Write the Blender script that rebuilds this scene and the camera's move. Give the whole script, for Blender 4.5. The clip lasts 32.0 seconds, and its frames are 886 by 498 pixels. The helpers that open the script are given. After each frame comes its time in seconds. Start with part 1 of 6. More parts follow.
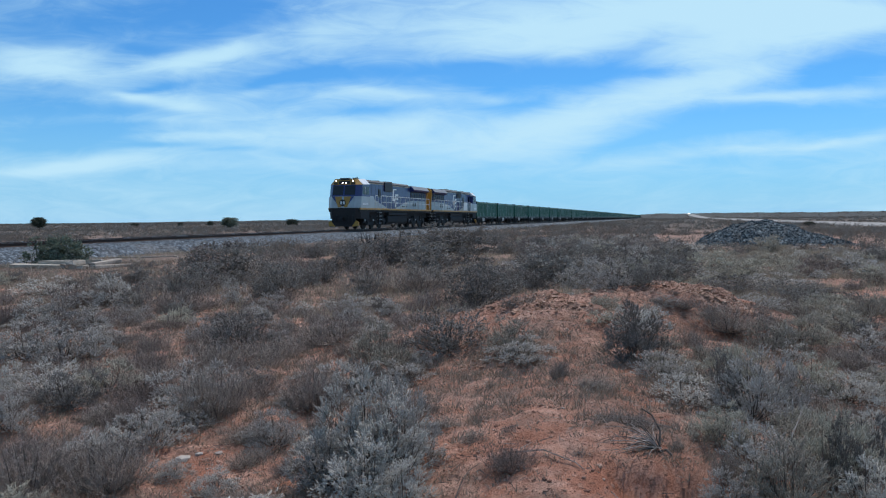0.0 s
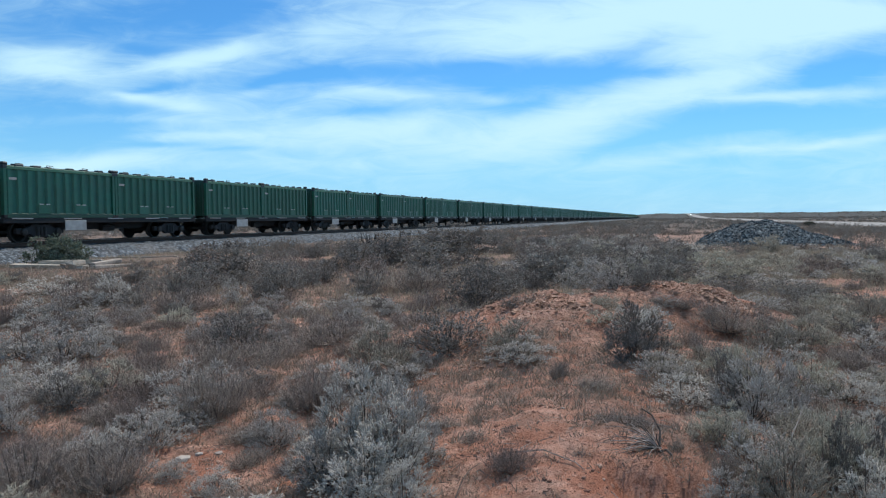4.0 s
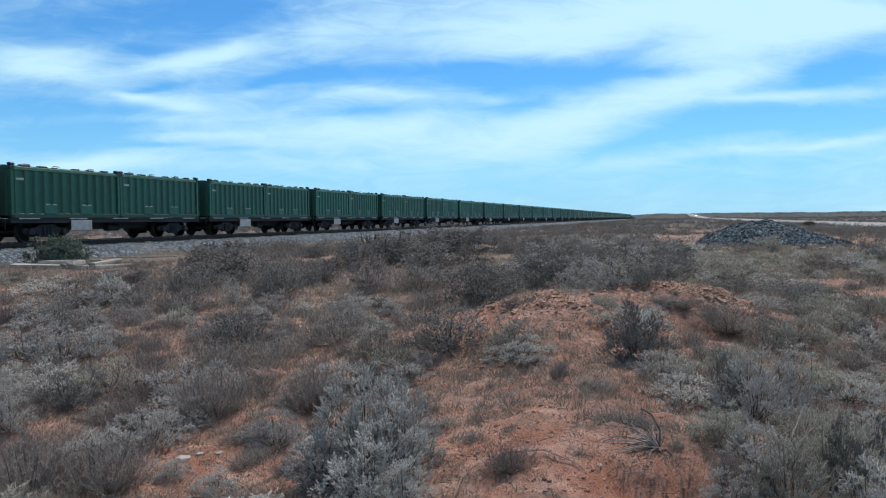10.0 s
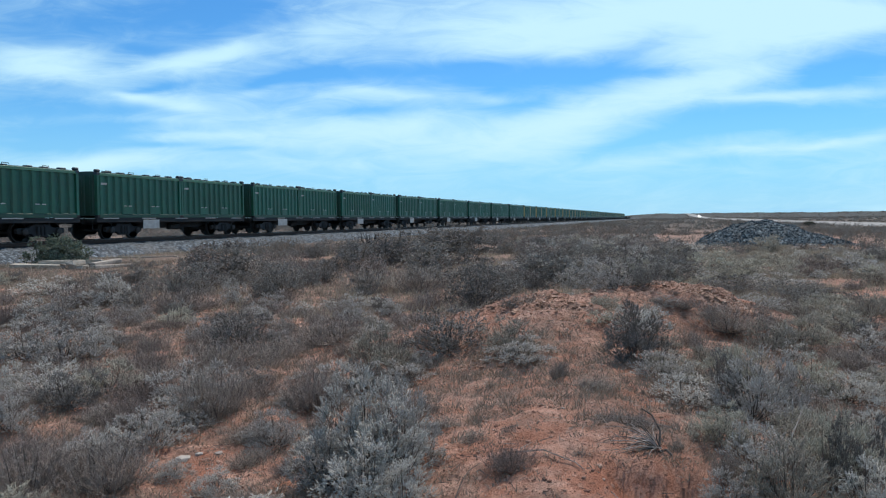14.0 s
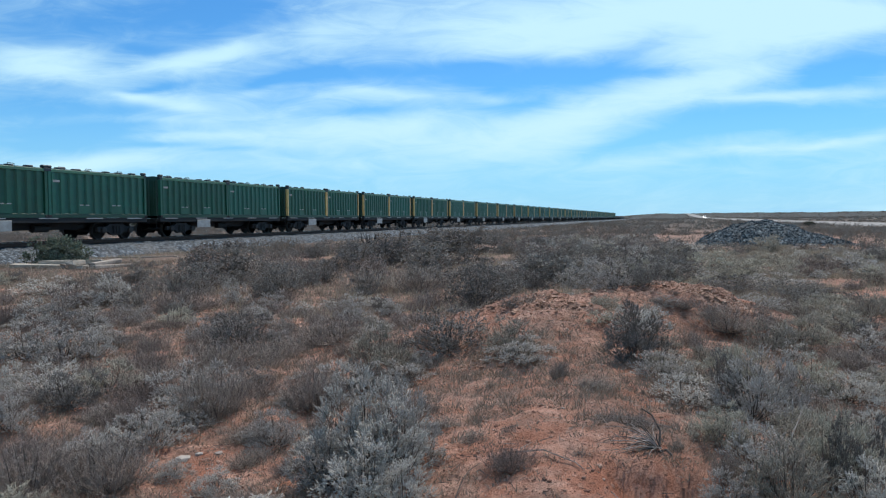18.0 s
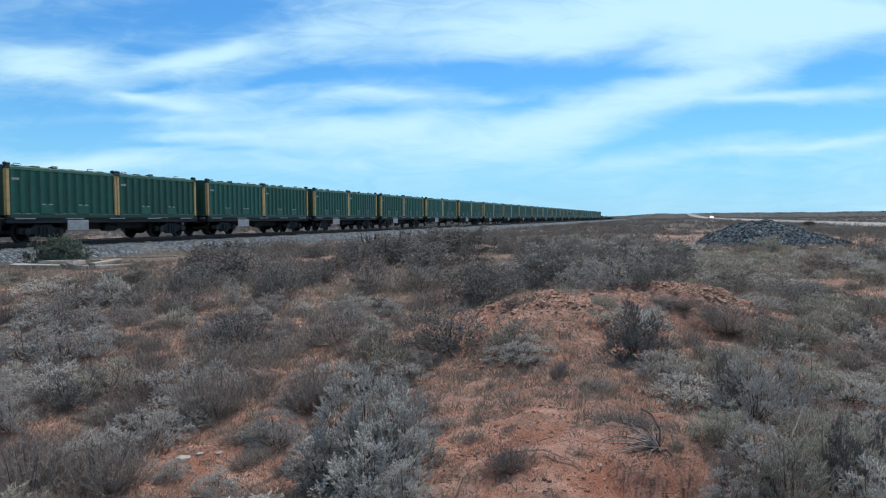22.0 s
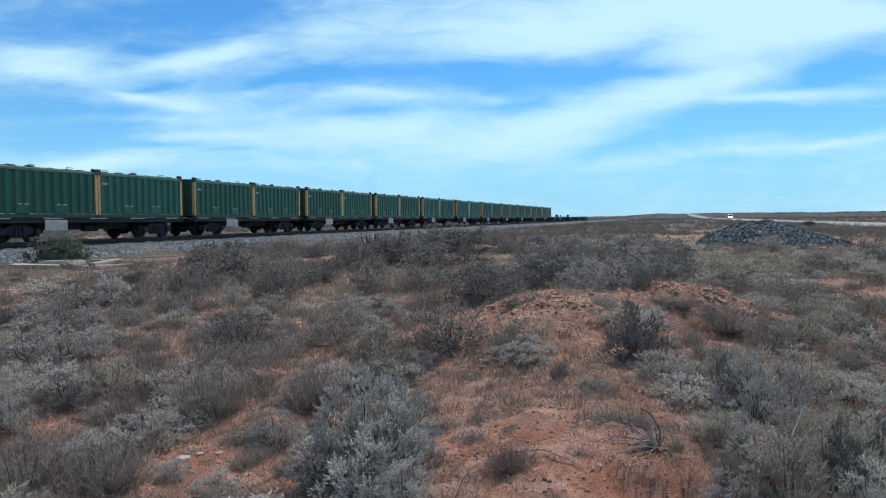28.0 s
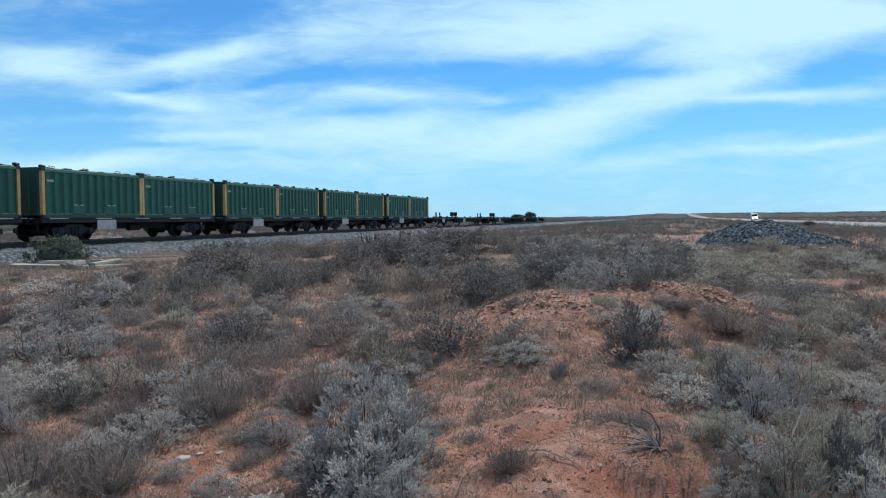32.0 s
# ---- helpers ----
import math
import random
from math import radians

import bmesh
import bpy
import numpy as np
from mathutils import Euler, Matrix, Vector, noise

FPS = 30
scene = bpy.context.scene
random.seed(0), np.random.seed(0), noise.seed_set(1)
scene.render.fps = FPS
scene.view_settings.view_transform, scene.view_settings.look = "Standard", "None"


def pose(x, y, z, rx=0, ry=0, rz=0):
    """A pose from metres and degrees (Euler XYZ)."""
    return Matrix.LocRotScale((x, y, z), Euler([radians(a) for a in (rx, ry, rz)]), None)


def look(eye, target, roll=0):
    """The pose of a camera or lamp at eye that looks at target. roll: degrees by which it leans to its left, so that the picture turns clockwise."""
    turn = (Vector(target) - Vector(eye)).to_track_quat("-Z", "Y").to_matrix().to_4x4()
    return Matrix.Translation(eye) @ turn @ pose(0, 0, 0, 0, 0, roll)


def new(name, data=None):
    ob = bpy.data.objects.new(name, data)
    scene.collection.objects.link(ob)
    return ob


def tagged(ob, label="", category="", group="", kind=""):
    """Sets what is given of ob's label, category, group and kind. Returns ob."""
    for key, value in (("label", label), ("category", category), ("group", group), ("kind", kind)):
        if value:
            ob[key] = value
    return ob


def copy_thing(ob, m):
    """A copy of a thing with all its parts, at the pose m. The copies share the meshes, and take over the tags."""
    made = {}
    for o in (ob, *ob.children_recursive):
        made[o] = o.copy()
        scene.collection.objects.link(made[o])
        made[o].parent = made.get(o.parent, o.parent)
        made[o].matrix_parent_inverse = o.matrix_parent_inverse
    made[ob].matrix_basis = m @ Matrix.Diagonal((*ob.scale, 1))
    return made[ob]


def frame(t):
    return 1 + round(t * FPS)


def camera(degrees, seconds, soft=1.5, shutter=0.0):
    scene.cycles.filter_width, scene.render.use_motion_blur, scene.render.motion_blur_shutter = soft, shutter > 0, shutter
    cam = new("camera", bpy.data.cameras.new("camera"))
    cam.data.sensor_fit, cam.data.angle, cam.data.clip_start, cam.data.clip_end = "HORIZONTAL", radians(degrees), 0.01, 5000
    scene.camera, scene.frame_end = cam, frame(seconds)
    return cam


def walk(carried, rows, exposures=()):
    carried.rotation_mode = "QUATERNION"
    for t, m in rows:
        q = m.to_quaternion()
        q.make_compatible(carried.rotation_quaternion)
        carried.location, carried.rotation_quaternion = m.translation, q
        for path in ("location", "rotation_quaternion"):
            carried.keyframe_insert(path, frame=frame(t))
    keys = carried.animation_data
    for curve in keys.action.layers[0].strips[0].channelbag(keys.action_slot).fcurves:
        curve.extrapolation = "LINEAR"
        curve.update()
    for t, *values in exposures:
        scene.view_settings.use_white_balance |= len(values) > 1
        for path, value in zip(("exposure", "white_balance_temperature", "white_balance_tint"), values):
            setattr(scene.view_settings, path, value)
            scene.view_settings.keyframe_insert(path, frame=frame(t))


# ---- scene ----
# ---------------------------------------------------------------- camera and light
EYE = Vector((0.0, 0.0, 1.5))
cam = camera(61.0, 32.0, soft=1.15)
TILT, ROLL = -2.28, -0.5
VIEW = look(EYE, EYE + Vector((0, math.cos(radians(TILT)), math.sin(radians(TILT)))), ROLL)
# the film starts a little darker and settles within two seconds
walk(cam, [(0.0, VIEW), (32.0, VIEW)], [(0.0, -0.16, 6230, 12), (0.6, -0.08, 6300, 11), (1.3, 0.0, 6400, 10), (2.5, 0.03, 6500, 10), (32.0, 0.03, 6500, 10)])

SUN_ELEV, SUN_AZ = 60.0, 27.0      # degrees; azimuth from +Y towards +X
to_sun = Vector((math.sin(radians(SUN_AZ)) * math.cos(radians(SUN_ELEV)),
                 math.cos(radians(SUN_AZ)) * math.cos(radians(SUN_ELEV)), math.sin(radians(SUN_ELEV))))
sun = new("sun", bpy.data.lights.new("sun", "SUN"))
sun.data.energy, sun.data.angle, sun.data.color = 3.9, radians(0.6), (1.0, 0.92, 0.82)
sun.matrix_world = look(to_sun * 500, (0, 0, 0))


def node(nt, kind, **inputs):
    n = nt.nodes.new(kind)
    for key, value in inputs.items():
        if key.startswith("i"):
            n.inputs[int(key[1:])].default_value = value
    return n


def math_node(nt, op, a, b=None, c=None, clamp=False):
    n = nt.nodes.new("ShaderNodeMath")
    n.operation, n.use_clamp = op, clamp
    for i, v in enumerate((a, b, c)):
        if v is None:
            continue
        if hasattr(v, "is_linked"):
            nt.links.new(v, n.inputs[i])
        else:
            n.inputs[i].default_value = v
    return n.outputs[0]


def mix_colour(nt, fac, a, b, blend="MIX"):
    n = nt.nodes.new("ShaderNodeMix")
    n.data_type, n.blend_type = "RGBA", blend
    for i, v in ((0, fac), (6, a), (7, b)):
        if hasattr(v, "is_linked"):
            nt.links.new(v, n.inputs[i])
        else:
            n.inputs[i].default_value = v if i == 0 else (*v[:3], 1)
    return n.outputs[2]


def make_world():
    """A blue sky with drifting streaks of thin high cloud."""
    w = bpy.data.worlds.new("sky")
    scene.world = w
    w.use_nodes = True
    nt = w.node_tree
    nt.nodes.clear()
    L = nt.links.new
    out = nt.nodes.new("ShaderNodeOutputWorld")
    bg = nt.nodes.new("ShaderNodeBackground")
    L(bg.outputs[0], out.inputs[0])
    sky = nt.nodes.new("ShaderNodeTexSky")
    sky.sky_type, sky.sun_disc = "NISHITA", False
    sky.sun_elevation, sky.sun_rotation = radians(SUN_ELEV), radians(SUN_AZ)
    sky.air_density, sky.dust_density, sky.ozone_density, sky.altitude = 1.0, 0.4, 3.0, 200
    tc = nt.nodes.new("ShaderNodeTexCoord")
    sep = nt.nodes.new("ShaderNodeSeparateXYZ")
    L(tc.outputs["Generated"], sep.inputs[0])
    dx, dy, dz = sep.outputs
    depth = math_node(nt, "MAXIMUM", math_node(nt, "ABSOLUTE", dy), 0.12)
    u = math_node(nt, "DIVIDE", dx, depth)
    v = math_node(nt, "DIVIDE", dz, depth)
    comb = nt.nodes.new("ShaderNodeCombineXYZ")
    L(u, comb.inputs[0]), L(v, comb.inputs[1])
    # streaks are long in u, short in v, and lean up to the east
    mp = nt.nodes.new("ShaderNodeMapping")
    mp.inputs["Rotation"].default_value = (0, 0, radians(-9))
    mp.inputs["Scale"].default_value = (2.3, 9.0, 1)
    L(comb.outputs[0], mp.inputs[0])
    big = nt.nodes.new("ShaderNodeTexNoise")
    big.inputs["Scale"].default_value, big.inputs["Detail"].default_value = 1.1, 7
    big.inputs["Roughness"].default_value, big.inputs["Distortion"].default_value = 0.55, 0.7
    L(mp.outputs[0], big.inputs["Vector"])
    # warp of the cloud banks
    warp = nt.nodes.new("ShaderNodeTexNoise")
    warp.inputs["Scale"].default_value, warp.inputs["Detail"].default_value = 5.0, 3
    L(comb.outputs[0], warp.inputs["Vector"])
    wsep = nt.nodes.new("ShaderNodeSeparateColor")
    L(warp.outputs["Color"], wsep.inputs[0])
    uw = math_node(nt, "MULTIPLY_ADD", math_node(nt, "SUBTRACT", wsep.outputs[0], 0.5), 0.10, u)
    vw = math_node(nt, "MULTIPLY_ADD", math_node(nt, "SUBTRACT", wsep.outputs[1], 0.5), 0.030, v)
    fine = nt.nodes.new("ShaderNodeTexNoise")
    fine.inputs["Scale"].default_value, fine.inputs["Detail"].default_value = 4.5, 8
    fine.inputs["Roughness"].default_value, fine.inputs["Distortion"].default_value = 0.62, 1.1
    L(mp.outputs[0], fine.inputs["Vector"])
    total = math_node(nt, "MULTIPLY", math_node(nt, "SUBTRACT", big.outputs["Fac"], 0.34), 0.75)
    total = math_node(nt, "MULTIPLY_ADD", math_node(nt, "SUBTRACT", fine.outputs["Fac"], 0.5), 0.75, total)
    # centre u, v, half length, half height, lean in degrees, density
    for cu, cv, ru, rv, lean, dens in CLOUDS:
        a = radians(lean)
        du, dv = math_node(nt, "SUBTRACT", uw, cu), math_node(nt, "SUBTRACT", vw, cv)
        p = math_node(nt, "ADD", math_node(nt, "MULTIPLY", du, math.cos(a) / ru), math_node(nt, "MULTIPLY", dv, math.sin(a) / ru))
        q = math_node(nt, "SUBTRACT", math_node(nt, "MULTIPLY", dv, math.cos(a) / rv), math_node(nt, "MULTIPLY", du, math.sin(a) / rv))
        r2 = math_node(nt, "ADD", math_node(nt, "MULTIPLY", p, p), math_node(nt, "MULTIPLY", q, q))
        g = math_node(nt, "POWER", 2.718, math_node(nt, "MULTIPLY", r2, -1.0))
        total = math_node(nt, "MULTIPLY_ADD", g, dens, total)
    mask = nt.nodes.new("ShaderNodeMapRange")
    mask.interpolation_type = "SMOOTHSTEP"
    mask.inputs[1].default_value, mask.inputs[2].default_value = -0.26, 0.86
    L(total, mask.inputs[0])
    base = mix_colour(nt, 1.0, sky.outputs[0], SKY_TINT, "MULTIPLY")
    # thin veil that whitens towards the horizon
    veil = nt.nodes.new("ShaderNodeMapRange")
    veil.inputs[1].default_value, veil.inputs[2].default_value = 0.16, 0.0
    veil.inputs[3].default_value, veil.inputs[4].default_value = 0.0, 0.75
    L(dz, veil.inputs[0])
    base = mix_colour(nt, veil.outputs[0], base, VEIL)
    col = mix_colour(nt, math_node(nt, "MULTIPLY", mask.outputs[0], 0.95), base, CLOUD_WHITE)
    L(col, bg.inputs[0])
    bg.inputs[1].default_value = SKY_STRENGTH


SKY_STRENGTH = 0.10
SKY_TINT = (0.40, 0.92, 1.30)
VEIL = (3.4, 6.8, 10.1)
CLOUD_WHITE = (6.0, 9.0, 10.3)
# banks of cloud and gaps of blue: centre, half length, half height, lean in degrees, density
WEST_CLOUD_HIGH = [
    (-0.536, 0.211, 0.090, 0.0180, -3, 0.62), (-0.544, 0.200, 0.045, 0.0075, -4, 0.25), (-0.476, 0.186, 0.075, 0.0105, -2, 0.18),
    (-0.341, 0.210, 0.098, 0.0135, 10, 0.55), (-0.289, 0.223, 0.053, 0.0105, 14, 0.2), (-0.371, 0.160, 0.079, 0.0098, -4, 0.62),
    (-0.420, 0.167, 0.026, 0.0045, -6, 0.4), (-0.326, 0.150, 0.045, 0.0060, -2, 0.25), (-0.258, 0.168, 0.045, 0.0075, 2, 0.3),
    (-0.071, 0.164, 0.090, 0.0083, 2, 0.42), (-0.108, 0.169, 0.030, 0.0045, -4, 0.2),
]
WEST_CLOUD_LOW = [
    (-0.198, 0.114, 0.195, 0.0225, 2, 0.36), (-0.341, 0.133, 0.090, 0.0075, 3, 0.3), (-0.326, 0.114, 0.098, 0.0053, 2, 0.25),
    (-0.071, 0.123, 0.083, 0.0135, 10, 0.3), (-0.454, 0.079, 0.098, 0.0098, 3, 0.62), (-0.544, 0.072, 0.068, 0.0060, 2, 0.3),
    (-0.273, 0.076, 0.135, 0.0090, 1, 0.2), (-0.566, 0.116, 0.030, 0.0038, 0, 0.25), (-0.168, 0.240, 0.038, 0.0120, 5, 0.22),
    (-0.108, 0.247, 0.113, 0.0301, 6, 0.22),
]
WEST_BLUE = [
    (-0.439, 0.265, 0.150, 0.0301, 4, -0.35), (-0.289, 0.279, 0.068, 0.0376, 10, -0.25), (-0.390, 0.226, 0.034, 0.0068, -4, -0.3),
    (-0.514, 0.149, 0.113, 0.0105, 0, -0.3), (-0.499, 0.114, 0.113, 0.0150, 0, -0.62), (-0.371, 0.101, 0.056, 0.0038, 1, -0.42),
    (-0.273, 0.097, 0.041, 0.0030, 2, -0.3), (-0.416, 0.128, 0.068, 0.0045, 1, -0.25), (-0.131, 0.191, 0.120, 0.0120, 3, -0.36),
    (-0.221, 0.181, 0.068, 0.0075, 12, -0.3), (-0.386, 0.175, 0.068, 0.0053, 8, -0.3), (-0.108, 0.142, 0.068, 0.0053, 4, -0.22),
    (-0.566, 0.161, 0.060, 0.0090, 0, -0.15),
]
EAST_CLOUD_HIGH = [
    (0.162, 0.245, 0.150, 0.0270, 6, 0.6), (0.162, 0.222, 0.083, 0.0105, 4, 0.25), (0.418, 0.269, 0.203, 0.0331, -4, 0.8),
    (0.358, 0.217, 0.128, 0.0270, 10, 0.5), (0.350, 0.180, 0.113, 0.0165, 8, 0.5), (0.245, 0.147, 0.143, 0.0180, 12, 0.45),
    (0.125, 0.121, 0.128, 0.0195, 6, 0.42), (0.162, 0.102, 0.090, 0.0120, 8, 0.25), (0.057, 0.156, 0.053, 0.0068, -5, 0.3),
    (0.500, 0.161, 0.113, 0.0075, 2, 0.42),
]
EAST_CLOUD_LOW = [
    (0.410, 0.159, 0.068, 0.0068, 4, 0.25), (0.485, 0.095, 0.045, 0.0053, 9, 0.3), (0.478, 0.096, 0.150, 0.0083, 5, 0.25),
    (0.568, 0.106, 0.045, 0.0075, 8, 0.25), (0.267, 0.075, 0.113, 0.0090, 3, 0.22), (0.087, 0.261, 0.158, 0.0376, 4, 0.3),
    (0.012, 0.096, 0.135, 0.0165, 0, 0.25), (0.538, 0.257, 0.075, 0.0225, 0, 0.3), (-0.003, 0.077, 0.150, 0.0120, 2, 0.15),
]
EAST_BLUE = [
    (0.132, 0.183, 0.143, 0.0150, 4, -0.42), (0.042, 0.197, 0.090, 0.0090, 2, -0.3), (0.102, 0.148, 0.045, 0.0068, 4, -0.35),
    (0.237, 0.188, 0.068, 0.0090, 2, -0.3), (0.538, 0.191, 0.083, 0.0150, 5, -0.55), (0.560, 0.223, 0.053, 0.0150, 12, -0.2),
    (0.493, 0.175, 0.045, 0.0060, 10, -0.3), (0.448, 0.133, 0.158, 0.0135, 2, -0.46), (0.358, 0.117, 0.090, 0.0105, 6, -0.4),
    (0.260, 0.100, 0.083, 0.0075, 10, -0.3), (0.380, 0.074, 0.068, 0.0075, 4, -0.15), (0.267, 0.233, 0.045, 0.0105, 34, -0.14),
    (0.538, 0.125, 0.075, 0.0090, 0, -0.2), (0.500, 0.039, 0.150, 0.0225, 0, -0.15),
]
CLOUDS = WEST_CLOUD_HIGH + WEST_CLOUD_LOW + WEST_BLUE + EAST_CLOUD_HIGH + EAST_CLOUD_LOW + EAST_BLUE
make_world()

# ---------------------------------------------------------------- materials
def material(name, colour, rough=0.6, metal=0.0, vary=0.25, scale=6.0, stain=None, stain_amount=0.4, stain_scale=1.2,
             bump=0.0, bump_scale=60.0, per_object=0.0, emit=0.0, coat=0.0):
    """Two scales of variation (grain and stains) over a base colour, with fine relief."""
    m = bpy.data.materials.new(name)
    m.use_nodes = True
    nt = m.node_tree
    L = nt.links.new
    bsdf = nt.nodes["Principled BSDF"]
    tc = nt.nodes.new("ShaderNodeTexCoord")
    n1 = nt.nodes.new("ShaderNodeTexNoise")
    n1.inputs["Scale"].default_value, n1.inputs["Detail"].default_value = scale, 6
    L(tc.outputs["Object"], n1.inputs["Vector"])
    n2 = nt.nodes.new("ShaderNodeTexNoise")
    n2.inputs["Scale"].default_value, n2.inputs["Detail"].default_value = stain_scale, 5
    n2.inputs["Roughness"].default_value = 0.65
    L(tc.outputs["Object"], n2.inputs["Vector"])
    lo = [c * (1 - vary) for c in colour]
    hi = [min(1, c * (1 + vary)) for c in colour]
    spread = nt.nodes.new("ShaderNodeMapRange")
    spread.inputs[1].default_value, spread.inputs[2].default_value = 0.3, 0.7
    L(n1.outputs["Fac"], spread.inputs[0])
    col = mix_colour(nt, spread.outputs[0], lo, hi)
    if stain:
        r = nt.nodes.new("ShaderNodeMapRange")
        r.inputs[1].default_value, r.inputs[2].default_value = 0.45, 0.72
        r.inputs[4].default_value = stain_amount
        L(n2.outputs["Fac"], r.inputs[0])
        col = mix_colour(nt, r.outputs[0], col, stain)
    if per_object:
        info = nt.nodes.new("ShaderNodeObjectInfo")
        hsv = nt.nodes.new("ShaderNodeHueSaturation")
        L(col, hsv.inputs["Color"])
        L(math_node(nt, "MULTIPLY_ADD", info.outputs["Random"], 2 * per_object, 1 - per_object), hsv.inputs["Value"])
        L(math_node(nt, "MULTIPLY_ADD", info.outputs["Random"], 0.02, 0.49), hsv.inputs["Hue"])
        col = hsv.outputs[0]
    L(col, bsdf.inputs["Base Color"])
    bsdf.inputs["Roughness"].default_value, bsdf.inputs["Metallic"].default_value = rough, metal
    L(math_node(nt, "MULTIPLY_ADD", n1.outputs["Fac"], 0.25, rough - 0.12, clamp=True), bsdf.inputs["Roughness"])
    if coat:
        bsdf.inputs["Coat Weight"].default_value = coat
    if bump:
        n3 = nt.nodes.new("ShaderNodeTexNoise")
        n3.inputs["Scale"].default_value, n3.inputs["Detail"].default_value = bump_scale, 4
        L(tc.outputs["Object"], n3.inputs["Vector"])
        b = nt.nodes.new("ShaderNodeBump")
        b.inputs["Strength"].default_value, b.inputs["Distance"].default_value = 1.0, bump
        L(n3.outputs["Fac"], b.inputs["Height"])
        L(b.outputs[0], bsdf.inputs["Normal"])
    if emit:
        bsdf.inputs["Emission Color"].default_value = (1, 0.97, 0.9, 1)
        bsdf.inputs["Emission Strength"].default_value = emit
    return m


def foliage_material(name, colour, tip, dead, trans=0.35):
    """Small leaves: each clump takes its own shade, some are dead."""
    m = bpy.data.materials.new(name)
    m.use_nodes = True
    nt = m.node_tree
    L = nt.links.new
    bsdf = nt.nodes["Principled BSDF"]
    geo = nt.nodes.new("ShaderNodeNewGeometry")
    info = nt.nodes.new("ShaderNodeObjectInfo")
    ramp = nt.nodes.new("ShaderNodeValToRGB")
    els = ramp.color_ramp.elements
    els[0].color, els[0].position = (*[c * 0.84 for c in colour], 1), 0.0
    els[1].color, els[1].position = (*dead, 1), 1.0
    for pos, c in ((0.4, colour), (0.9, [0.45 * a + 0.55 * b for a, b in zip(colour, tip)])):
        e = els.new(pos)
        e.color = (*c, 1)
    L(geo.outputs["Random Per Island"], ramp.inputs[0])
    hsv = nt.nodes.new("ShaderNodeHueSaturation")
    L(ramp.outputs[0], hsv.inputs["Color"])
    L(math_node(nt, "MULTIPLY_ADD", info.outputs["Random"], 0.5, 0.75), hsv.inputs["Value"])
    L(math_node(nt, "MULTIPLY_ADD", info.outputs["Random"], 0.03, 0.485), hsv.inputs["Hue"])
    L(hsv.outputs[0], bsdf.inputs["Base Color"])
    bsdf.inputs["Roughness"].default_value = 0.9
    bsdf.inputs["Specular IOR Level"].default_value = 0.2
    tr = nt.nodes.new("ShaderNodeBsdfTranslucent")
    L(hsv.outputs[0], tr.inputs[0])
    mixs = nt.nodes.new("ShaderNodeMixShader")
    mixs.inputs[0].default_value = trans
    L(bsdf.outputs[0], mixs.inputs[1]), L(tr.outputs[0], mixs.inputs[2])
    L(mixs.outputs[0], nt.nodes["Material Output"].inputs[0])
    return m


